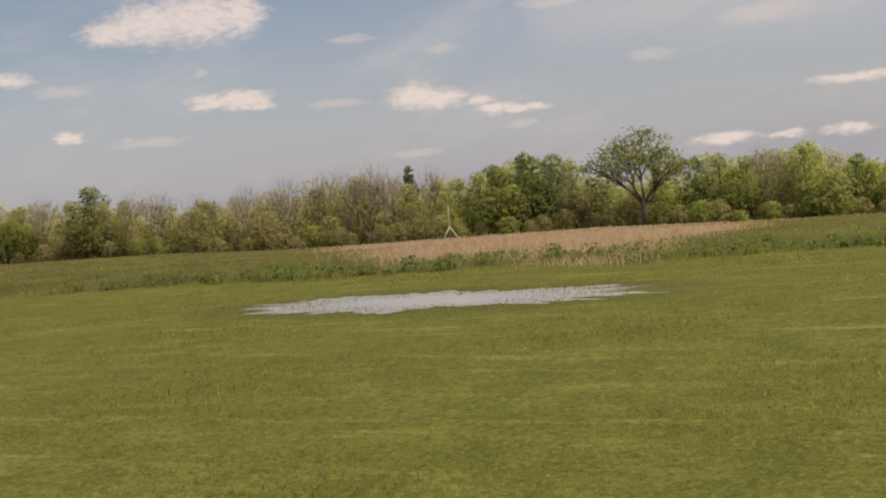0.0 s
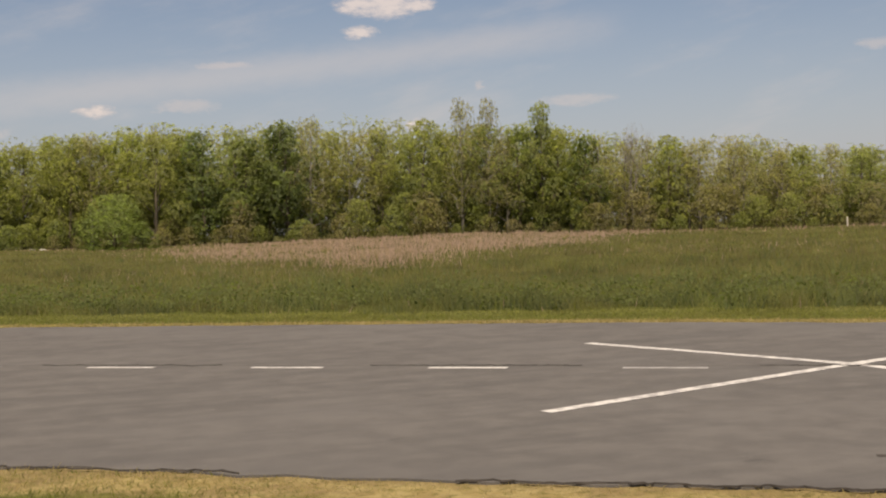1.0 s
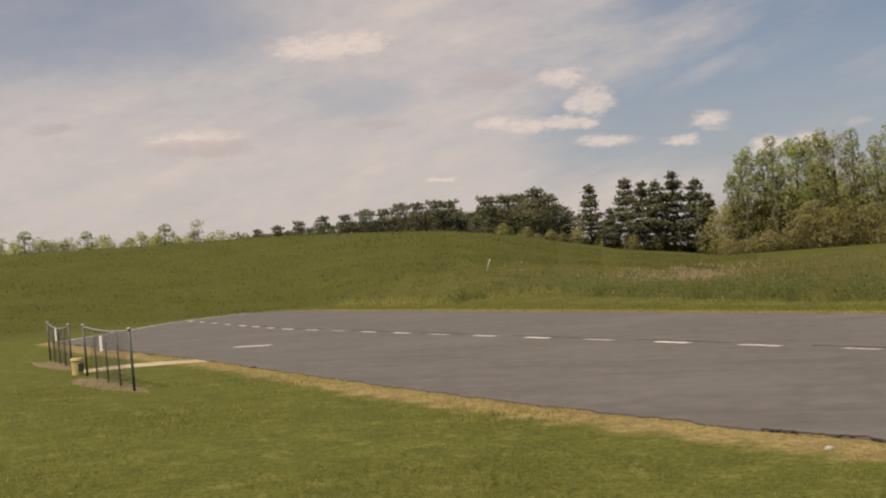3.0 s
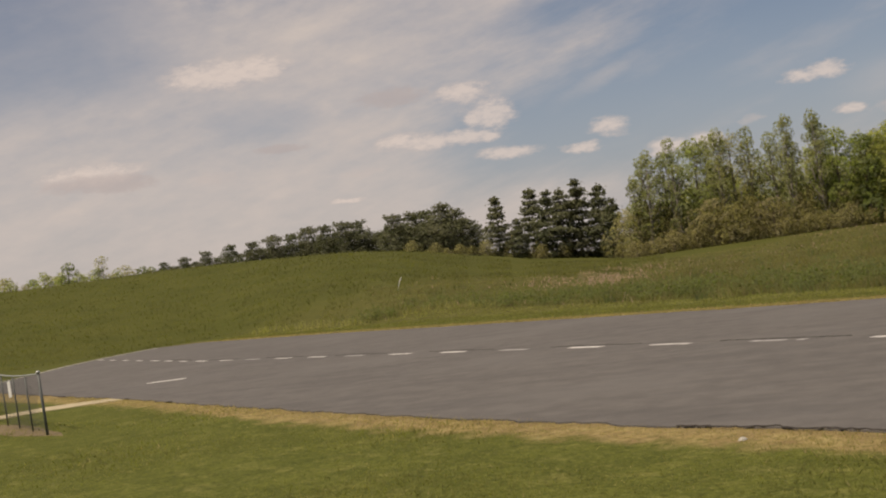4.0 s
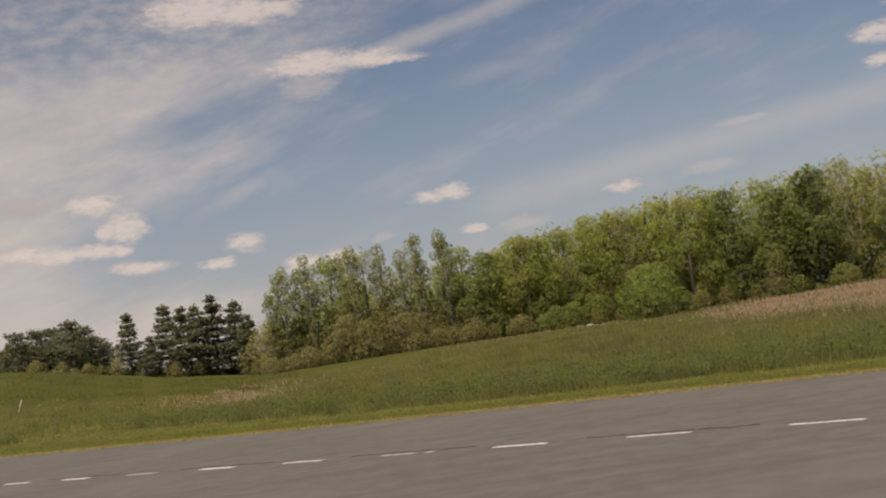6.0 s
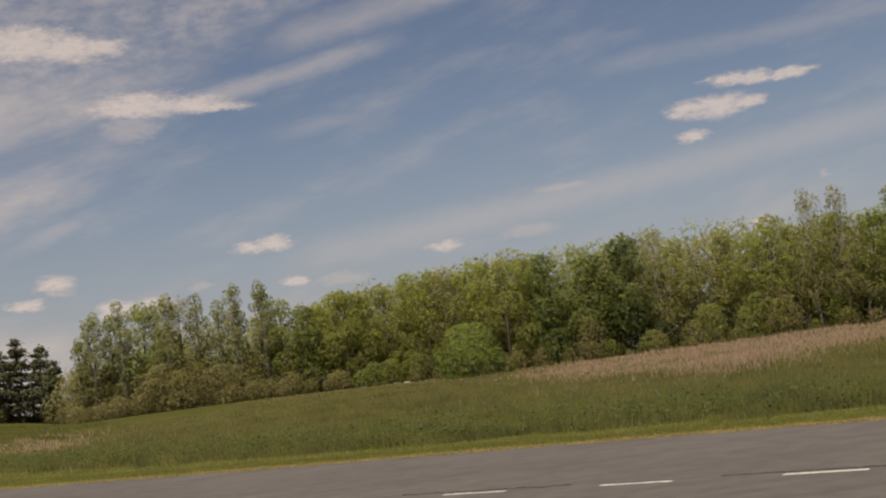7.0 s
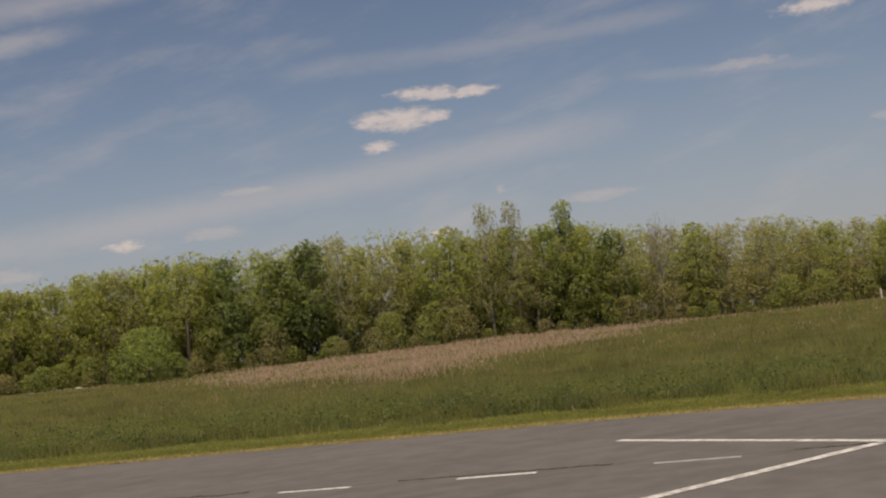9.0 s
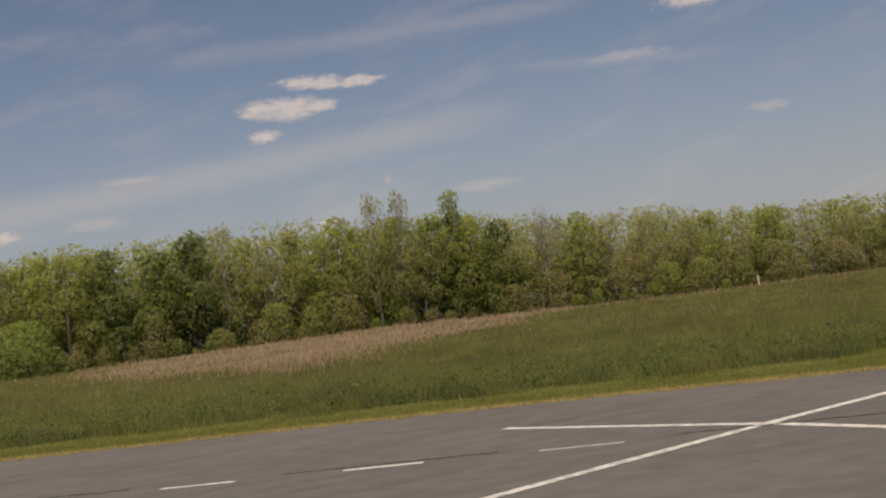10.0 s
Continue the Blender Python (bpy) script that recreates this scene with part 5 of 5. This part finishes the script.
def build_edge():
    g = np.random.default_rng(6)
    k = 60000
    t = g.random(k) ** 1.6
    x = np.concatenate([5.2 - 36 * t[:45000], g.uniform(3.5, 5.6, 15000)])
    y = np.concatenate([near_line(x[:45000]) + 0.03 - np.abs(g.normal(size=45000)) * 0.36, g.uniform(7.4, 20.0, 15000)])
    east = np.interp(y, [NEAR, FAR], [EAST_N, EAST_F])
    ok = (y < near_line(x) + 0.10) & (x < 4.6) | ((x > east + 0.03) & (x < east + 0.15 + 0.6 * g.random(len(x)) ** 2))
    x, y = x[ok], y[ok]
    fx = 3.2 - 58 * g.random(42000)
    x, y = np.concatenate([x, fx]), np.concatenate([y, far_line(fx) + 0.03 + np.abs(g.normal(size=42000)) * 0.34])
    r = np.hypot(x, y)
    v, f, nn = blades(x, y, g.uniform(0.015, 0.06, len(x)) * np.where(y > 17, 1.5, 1.0), np.maximum(0.008, r * 0.0010) * g.uniform(0.6, 1.5, len(x)), g, 0.9)
    tagged(new("burnt_grass", mesh_of("burnt_grass", v, f, STRAW, False, nn)), "burnt yellow grass along the asphalt edge", "grass", kind="stuff")


STRAW = leaf_material("straw", (0.240, 0.195, 0.085), (0.430, 0.360, 0.180), (0.350, 0.285, 0.130), 0.5)
build_meadow()
build_lawn()
build_edge()


# ---- puddle ----
def build_puddle():
    bm = bmesh.new()
    ring = []
    for i in range(360):
        a = 2 * math.pi * i / 360
        q = Vector((math.cos(a) * 2.0, math.sin(a) * 2.0, 0.7))
        f = 1 + 0.25 * noise.noise(q * 0.9) + 0.26 * noise.noise(q * 3.1) + 0.26 * noise.noise(q * 8.0) + 0.08 * noise.noise(q * 19.0)
        ring.append(bm.verts.new((15.40 + 1.02 * f * math.cos(a) - 0.12 * math.sin(a), 8.12 + 2.98 * f * math.sin(a), -0.014)))
    low = [bm.verts.new((v.co.x, v.co.y, -0.06)) for v in ring]
    bm.faces.new(ring)
    for i in range(360):
        j = (i + 1) % 360
        bm.faces.new((ring[j], ring[i], low[i], low[j]))
    bmesh.ops.recalc_face_normals(bm, faces=bm.faces[:])
    ob = part("puddle", bm, WATER)
    tagged(ob, "shallow rain puddle on the lawn reflecting the sky", "puddle")
    g = np.random.default_rng(8)
    a, q = g.uniform(0, 6.283, 11000), 0.45 + 0.62 * g.random(11000) ** 0.6
    q *= 1 + 0.10 * np.sin(a * 9) + 0.07 * np.sin(a * 23 + 1)
    x, y = 15.40 + 1.12 * q * np.cos(a), 8.2 + 3.2 * q * np.sin(a)
    v, f, nn = blades(x, y, g.uniform(0.015, 0.06, 11000), np.full(11000, 0.022), g, 0.5)
    tagged(new("drowned_grass", mesh_of("drowned_grass", v, f, GRASS_SHORT, False, nn)), "grass tips standing out of the puddle", "grass", kind="stuff")


build_puddle()


# ---- small marks on the runway ----
def blob(name, x, y, rx, ry, mat, z0, z1, seed, thing=None, label="", category=""):
    """A low irregular mound or lens."""
    bm = bmesh.new()
    rows = []
    for f, zz in ((1.0, z0), (0.86, z0 + (z1 - z0) * 0.6), (0.5, z1)):
        rows.append([bm.verts.new((x + rx * f * (1 + 0.55 * noise.noise(Vector((math.cos(t) * 1.9, math.sin(t) * 1.9, seed)))) * math.cos(t),
                                   y + ry * f * (1 + 0.55 * noise.noise(Vector((math.cos(t) * 1.9, math.sin(t) * 1.9, seed + 4)))) * math.sin(t), zz))
                     for t in [2 * math.pi * i / 20 for i in range(20)]])
    for a, b in zip(rows, rows[1:]):
        for i in range(20):
            j = (i + 1) % 20
            bm.faces.new((a[i], a[j], b[j], b[i]))
    bm.faces.new(rows[-1])
    bm.faces.new(rows[0][::-1])
    ob = part(name, bm, mat, thing, "" if thing is None else label, True)
    return ob if thing is not None else tagged(ob, label, category)


def crack(name, pts, width, thing, mat=None):
    """A jagged strip of broken tar, thick as a finger."""
    bm = bmesh.new()
    rows = []
    k = 140
    for i in range(k + 1):
        f = i / k * (len(pts) - 1)
        j = min(int(f), len(pts) - 2)
        p = Vector(pts[j]).lerp(Vector(pts[j + 1]), f - j)
        w = width * (0.12 + 1.5 * abs(noise.noise(Vector((p.x * 4.3, p.y * 4.3, 1.0)))) + 0.8 * abs(noise.noise(Vector((p.x * 15, p.y * 15, 2.0)))))
        off = 0.06 * noise.noise(Vector((p.x * 3.1, p.y * 2, 7.0))) + 0.05 * noise.noise(Vector((p.x * 9.0, p.y * 9, 9.0))) + 0.03 * noise.noise(Vector((p.x * 27.0, p.y * 27, 4.0)))
        d = (Vector(pts[j + 1]) - Vector(pts[j])).normalized()
        rows.append([bm.verts.new((p.x - d.y * (off + w * s), p.y + d.x * (off + w * s), z)) for s, z in ((-0.5, 0.001), (-0.3, 0.012), (0.3, 0.012), (0.5, 0.001))])
    for a, b in zip(rows, rows[1:]):
        for i in range(3):
            bm.faces.new((a[i], b[i], b[i + 1], a[i + 1]))
        bm.faces.new((a[3], b[3], b[0], a[0]))
    bm.faces.new(rows[0][::-1])
    bm.faces.new(rows[-1])
    bmesh.ops.recalc_face_normals(bm, faces=bm.faces[:])
    return part(name, bm, mat or TAR, thing)


crack("crack", [(4.1, 14.0), (3.5, 13.96), (2.9, 14.02), (2.2, 13.95)], 0.16, runway)
for x in np.arange(2.0, -44, -4.6):
    crack("tar_seam", [(x, SEAM + bend(x)), (x - 1.4, SEAM + 0.02 + bend(x - 1.4)), (x - 2.6, SEAM - 0.01 + bend(x - 2.6))], 0.045, runway, TAR_WORN)
blob("sand_patch", 2.50, 9.66, 0.17, 0.20, SAND, 0.0, 0.014, 2.0, runway)
crack("crack", [(2.30, 9.86), (2.5, 9.88), (2.72, 9.78)], 0.07, runway)
crack("crack", [(2.75, 9.52), (2.95, 9.56)], 0.07, runway)
blob("clod", 3.77, 11.95, 0.05, 0.06, TAR, 0.0, 0.035, 5.0, None, "dark lump of soil lying on the asphalt", "clod")
blob("stone_chip", 3.38, 9.92, 0.04, 0.035, STONE, 0.0, 0.02, 6.0, None, "small pale stone chip on the asphalt", "stone")
blob("gravel_patch", 3.05, 19.85, 0.30, 0.18, STONE, -0.03, 0.012, 9.0, None, "patch of pale gravel at the runway corner", "gravel")
blob("oil_stain", 0.4, 8.9, 0.09, 0.06, TAR, 0.0, 0.003, 3.0, runway)
blob("stone_chip", -7.45, 7.30, 0.045, 0.04, STONE, -0.03, 0.005, 8.0, None, "pale stone in the burnt grass strip", "stone")
# raised torn edges of the asphalt, with their shadow line put into the tar colour
crack("torn_edge", [(3.86, 14.9), (3.78, 15.6), (3.70, 16.4)], 0.10, runway)
crack("torn_edge", [(4.30, 10.9), (4.24, 11.8), (4.18, 12.6)], 0.06, runway)
crack("torn_edge", [(4.46, 9.2), (4.40, 9.9)], 0.09, runway)
crack("torn_edge", [(4.40, 8.09), (3.2, 7.97), (2.0, 7.84)], 0.075, runway)
crack("torn_edge", [(1.6, 7.84), (0.0, 7.80), (-2.4, 7.75)], 0.03, runway)
crack("torn_edge", [(-4.0, 7.81), (-7.0, 7.80), (-8.6, 7.65)], 0.03, runway)
crack("gravel_edge", [(-45.0, 7.8), (-51.0, 11.9), (-54.2, 13.95), (-57.0, 16.3), (-59.4, 19.6)], 0.28, runway, STONE)


# ---- pilots' fence ----
def rod(a, b, r, sides=8):
    return mesh_of("rod", *tube([a, b], [r, r], sides), DARK_METAL, True)


def fence_panel(x0, y0, x1, y1, posts, sag, label, h=1.07):
    """A run of dark posts with a light top rail and wire netting."""
    thing = empty("fence", Matrix.Translation((x0, y0, 0)))
    dx, dy = x1 - x0, y1 - y0
    tilt = -0.10
    for i in range(posts):
        f = i / (posts - 1)
        thick = 0.025 if i in (0, posts - 1) else 0.014
        z0 = float(height(x0 + dx * f, y0 + dy * f)) - 0.05
        me = mesh_of("post", *tube([(dx * f, dy * f, z0), (dx * f + tilt * 0.5, dy * f, h * 0.5), (dx * f + tilt, dy * f, h - sag * math.sin(math.pi * f) + 0.02)], [thick] * 3, 8), DARK_METAL, True)
        post = part("post", me, None, thing)
        if i in (0, posts - 1):
            cap = bmesh.new()
            bmesh.ops.create_uvsphere(cap, u_segments=10, v_segments=6, radius=0.042)
            bmesh.ops.scale(cap, vec=(1, 1, 0.7), verts=cap.verts)
            bmesh.ops.translate(cap, vec=(dx * f + tilt, dy * f, h + 0.03), verts=cap.verts)
            part("cap", cap, GALVANISED, post, "dull grey post cap", True)
    pts = [(dx * f + tilt, dy * f, h - sag * math.sin(math.pi * f)) for f in np.linspace(0, 1, 13)]
    part("top_rail", mesh_of("top_rail", *tube(pts, [0.016] * 13, 8), GALVANISED, True), None, thing, "light grey galvanised top rail")
    wires = []
    n = 34
    for s in (1, -1):
        for i in range(-10, n):
            a, b = (i / n, (i + 8) / n) if s > 0 else ((i + 8) / n, i / n)
            pa, pb, za, zb = a, b, 0.02, h - 0.03
            if min(a, b) < 0 or max(a, b) > 1:
                continue
            wires.append(tube([(dx * pa, dy * pa + 0.02, za), (dx * pb + tilt, dy * pb + 0.02, zb - sag * math.sin(math.pi * min(1, max(0, pb))))], [0.0025, 0.0025], 3))
    part("netting", mesh_of("netting", *join(wires), DARK_METAL), None, thing, "thin dark wire netting")
    return tagged(thing, label, "fence", "pilot fence panels")


fence_panel(-20.86, 4.81, -25.87, 5.03, 5, 0.05, "low dark steel fence panel beside the runway", 1.01)
fence_panel(-28.9, 5.29, -33.5, 5.60, 5, 0.10, "low dark fence panel with a sagging rail", 0.97)


def notice(x, y, z, w, h):
    ob = part("notice", box(w, 0.012, h, (0, 0, 0), 0.003), WHITE_BOARD)
    ob.matrix_world = pose(x, y, z, 0, -5, -3)
    tagged(ob, "narrow blank white notice board on the fence", "sign", "fence notices")


notice(-23.62, 4.88, 0.72, 0.30, 0.30)
notice(-31.2, 5.38, 0.72, 0.30, 0.32)


def bucket(x, y):
    thing = empty("bin", Matrix.Translation((x, y, float(height(x, y)))))
    bm = bmesh.new()
    bmesh.ops.create_cone(bm, segments=20, radius1=0.115, radius2=0.135, depth=0.32, cap_ends=True)
    bmesh.ops.bevel(bm, geom=[e for e in bm.edges if e.is_manifold and abs(e.calc_face_angle(0)) > 0.8], offset=0.012, segments=2, affect="EDGES")
    bmesh.ops.translate(bm, vec=(0, 0, 0.16), verts=bm.verts)
    part("body", bm, YELLOW, thing)
    bm = bmesh.new()
    bmesh.ops.create_cone(bm, segments=20, radius1=0.148, radius2=0.135, depth=0.045, cap_ends=True)
    bmesh.ops.translate(bm, vec=(0, 0, 0.34), verts=bm.verts)
    part("lid", bm, YELLOW, thing, "yellow rimmed lid")
    part("panel", box(0.05, 0.12, 0.17, (0.105, 0.05, 0.17), 0.01), DARK_METAL, thing, "dark side panel")
    tagged(thing, "small yellow plastic bin beside the fence", "bin")


bucket(-26.45, 4.95)
blob("bare_soil", -23.2, 4.80, 3.1, 0.42, SOIL, -0.03, -0.012, 11.0, None, "bare trodden soil under the fence", "soil")
blob("bare_soil", -31.0, 5.25, 3.0, 0.42, SOIL, -0.03, -0.012, 12.0, None, "bare trodden soil under the fence", "soil")

# worn paving from the fence gap to the runway
bm = bmesh.new()
pts = [(-26.1, 7.9), (-27.2, 8.0), (-28.2, 6.6), (-28.1, 5.2), (-26.9, 4.9), (-27.0, 6.3)]
fine = []
for a, b in zip(pts, pts[1:] + pts[:1]):
    for i in range(8):
        f = i / 8
        p = Vector((*a, 0)).lerp(Vector((*b, 0)), f)
        fine.append((p.x + 0.10 * noise.noise(p * 1.3), p.y + 0.10 * noise.noise(p * 1.3 + Vector((5, 5, 5)))))
top = [bm.verts.new((x, y, -0.008)) for x, y in fine]
low = [bm.verts.new((x, y, -0.10)) for x, y in fine]
bm.faces.new(top)
for i in range(len(fine)):
    j = (i + 1) % len(fine)
    bm.faces.new((top[j], top[i], low[i], low[j]))
bmesh.ops.triangulate(bm, faces=[f for f in bm.faces if len(f.verts) > 4])
bmesh.ops.recalc_face_normals(bm, faces=bm.faces[:])
tagged(part("pavement", bm, CONCRETE), "pale worn paving from the fence to the runway", "path", kind="structure")


# the mown track that leaves the lawn
bm = bmesh.new()
rows = []
for i in range(17):
    f = i / 16
    cx, cy = 6.6 + 3.0 * f + 0.25 * math.sin(f * 5), 26.1 + 2.8 * f
    w = 0.17 + 0.10 * noise.noise(Vector((cx * 1.5, cy, 0.5)))
    rows.append([bm.verts.new((cx - 0.7 * w * q, cy + 0.714 * w * q, float(height(cx, cy)) + zz)) for q, zz in ((1.0, -0.03), (0.9, 0.012), (-0.9, 0.012), (-1.0, -0.03))])
for a, b in zip(rows, rows[1:]):
    for i in range(3):
        bm.faces.new((a[i], a[i + 1], b[i + 1], b[i]))
bmesh.ops.recalc_face_normals(bm, faces=bm.faces[:])
tagged(part("dirt_track", bm, TRACK), "narrow dry dirt track through the meadow grass", "track", kind="structure")


# ---- marks in the meadow ----
def on_ground(az, d):
    x, y = -math.sin(radians(az)) * d, math.cos(radians(az)) * d
    return x, y, float(height(x, y))


def wind_pole(az, d, h):
    x, y, z = on_ground(az, d)
    thing = empty("wind_pole", Matrix.Translation((x, y, z)))
    part("mast", mesh_of("mast", *tube([(0, 0, 0.3), (0.02, 0, h * 0.6), (0.05, 0, h)], [0.035, 0.03, 0.022], 8), PALE_WOOD, True), None, thing)
    for i in range(3):
        a = 2.1 * i + 0.5
        part("leg", mesh_of("leg", *tube([(math.cos(a) * 0.75, math.sin(a) * 0.75, -0.1), (0, 0, 0.95)], [0.03, 0.03], 6), PALE_WOOD, True), None, thing)
    tagged(thing, "thin pale wind pole on a tripod in the meadow", "pole")


wind_pole(-63.0, 80, 2.35)
x, y, z = on_ground(-2.18, 118)
post = part("marker_post", box(0.14, 0.14, 1.0, (0, 0, 0.42), 0.015), PALE_WOOD)
post.matrix_world = Matrix.Translation((x, y, z))
tagged(post, "short pale wooden marker post in the meadow", "post")
x, y, z = on_ground(60.45, 66)
stick = part("stake", mesh_of("stake", *tube([(0, 0, -0.1), (0.14, 0.1, 0.45), (0.24, 0.20, 0.72)], [0.022, 0.02, 0.018], 7), WHITE_BOARD, True), None)
stick.matrix_world = Matrix.Translation((x, y, z))
tagged(stick, "leaning white stake on the hillside", "stake")
for i, (az, d, w, h, lift) in enumerate(((34.75, 128, 0.40, 0.10, 0.04), (34.3, 128, 0.50, 0.08, 0.04))):
    x, y, z = on_ground(az, d)
    ob = blob("boulder", 0, 0, w, w * 0.7, STONE, -0.1, h, 3.0 + i, None, "low pale boulder at the foot of the wood", "boulder")
    ob.matrix_world = Matrix.Translation((x, y, z + lift))


# ---- model jet ----
def plate(points, thick, taper=0.35):
    """A flat surface with a thick middle: outline in x, y, with both faces chamfered."""
    bm = bmesh.new()
    cx, cy = sum(p[0] for p in points) / len(points), sum(p[1] for p in points) / len(points)
    mid = [bm.verts.new((x, y, 0)) for x, y in points]
    for s in (1, -1):
        inner = [bm.verts.new((cx + (x - cx) * (1 - taper), cy + (y - cy) * (1 - taper), s * thick / 2)) for x, y in points]
        bm.faces.new(inner if s > 0 else inner[::-1])
        for i in range(len(points)):
            j = (i + 1) % len(points)
            bm.faces.new((mid[i], mid[j], inner[j], inner[i]))
    bmesh.ops.recalc_face_normals(bm, faces=bm.faces[:])
    return bm


def build_jet():
    thing = empty("model_jet")
    # nose along +y
    bm = bmesh.new()
    secs = [(0.50, 0.006, 0.006, 0.0), (0.42, 0.034, 0.026, 0.0), (0.30, 0.055, 0.045, 0.005), (0.18, 0.105, 0.055, 0.0), (0.0, 0.135, 0.058, 0.0), (-0.22, 0.125, 0.055, 0.0), (-0.36, 0.10, 0.045, 0.0)]
    rows = []
    for yy, hw, hh, zc in secs:
        prof = [(-1, 0.0), (-0.62, 0.72), (-0.2, 1.0), (0.2, 1.0), (0.62, 0.72), (1, 0.0), (0.66, -0.8), (0.2, -1.0), (-0.2, -1.0), (-0.66, -0.8)]
        rows.append([bm.verts.new((a * hw, yy, zc + b * hh)) for a, b in prof])
    for a, b in zip(rows, rows[1:]):
        for i in range(10):
            j = (i + 1) % 10
            bm.faces.new((a[i], a[j], b[j], b[i]))
    bm.faces.new(rows[0])
    bm.faces.new(rows[-1][::-1])
    bmesh.ops.recalc_face_normals(bm, faces=bm.faces[:])
    part("fuselage", bm, FOAM_WHITE, thing, "", True)
    bm = bmesh.new()
    bmesh.ops.create_uvsphere(bm, u_segments=16, v_segments=8, radius=1.0)
    bmesh.ops.scale(bm, vec=(0.032, 0.11, 0.035), verts=bm.verts)
    bmesh.ops.translate(bm, vec=(0, 0.27, 0.045), verts=bm.verts)
    part("canopy", bm, GLASS_DARK, thing, "smoky grey canopy", True)
    for s in (1, -1):
        w = [(s * 0.10, 0.14), (s * 0.345, -0.13), (s * 0.355, -0.20), (s * 0.30, -0.235), (s * 0.11, -0.24)]
        part("wing", plate(w, 0.022, 0.25), FOAM_WHITE, thing)
        wp = part("wing_patch", plate([(s * 0.16, -0.02), (s * 0.25, -0.10), (s * 0.22, -0.19), (s * 0.14, -0.17)], 0.030, 0.2), FOAM_GREY, thing, "grey camouflage patch")
        t = [(s * 0.09, -0.30), (s * 0.23, -0.40), (s * 0.225, -0.47), (s * 0.15, -0.50), (s * 0.085, -0.42)]
        part("tailplane", plate(t, 0.016, 0.25), FOAM_WHITE, thing)
        fin = plate([(0.0, -0.14), (0.17, -0.25), (0.17, -0.31), (0.10, -0.36), (0.0, -0.34)], 0.016, 0.2)
        bmesh.ops.transform(fin, matrix=Matrix.Translation((s * 0.10, 0, 0.03)) @ Matrix.Rotation(radians(-90 + s * 27), 4, "Y"), verts=fin.verts)
        part("tail_fin", fin, FOAM_GREY if s < 0 else FOAM_WHITE, thing, "grey-patched tail fin" if s < 0 else "")
        noz = box(0.07, 0.09, 0.05, (s * 0.048, -0.39, 0.0), 0.012)
        part("nozzle", noz, FOAM_GREY, thing, "dark grey exhaust nozzle")
        part("intake", box(0.05, 0.10, 0.06, (s * 0.085, 0.20, -0.004), 0.012), FOAM_GREY, thing, "grey air intake")
    tagged(thing, "white and grey twin-finned foam model jet in flight", "model aircraft")
    ahead = Vector((-0.80, 0.60, 0.0)).normalized()
    right = ahead.cross(Vector((0, 0, 1)))
    m = Matrix((right, ahead, Vector((0, 0, 1)))).transposed().to_4x4()
    thing.matrix_world = Matrix.Translation((8.60, 11.58, 2.47)) @ m @ Matrix.Rotation(radians(-24), 4, "Y")


build_jet()
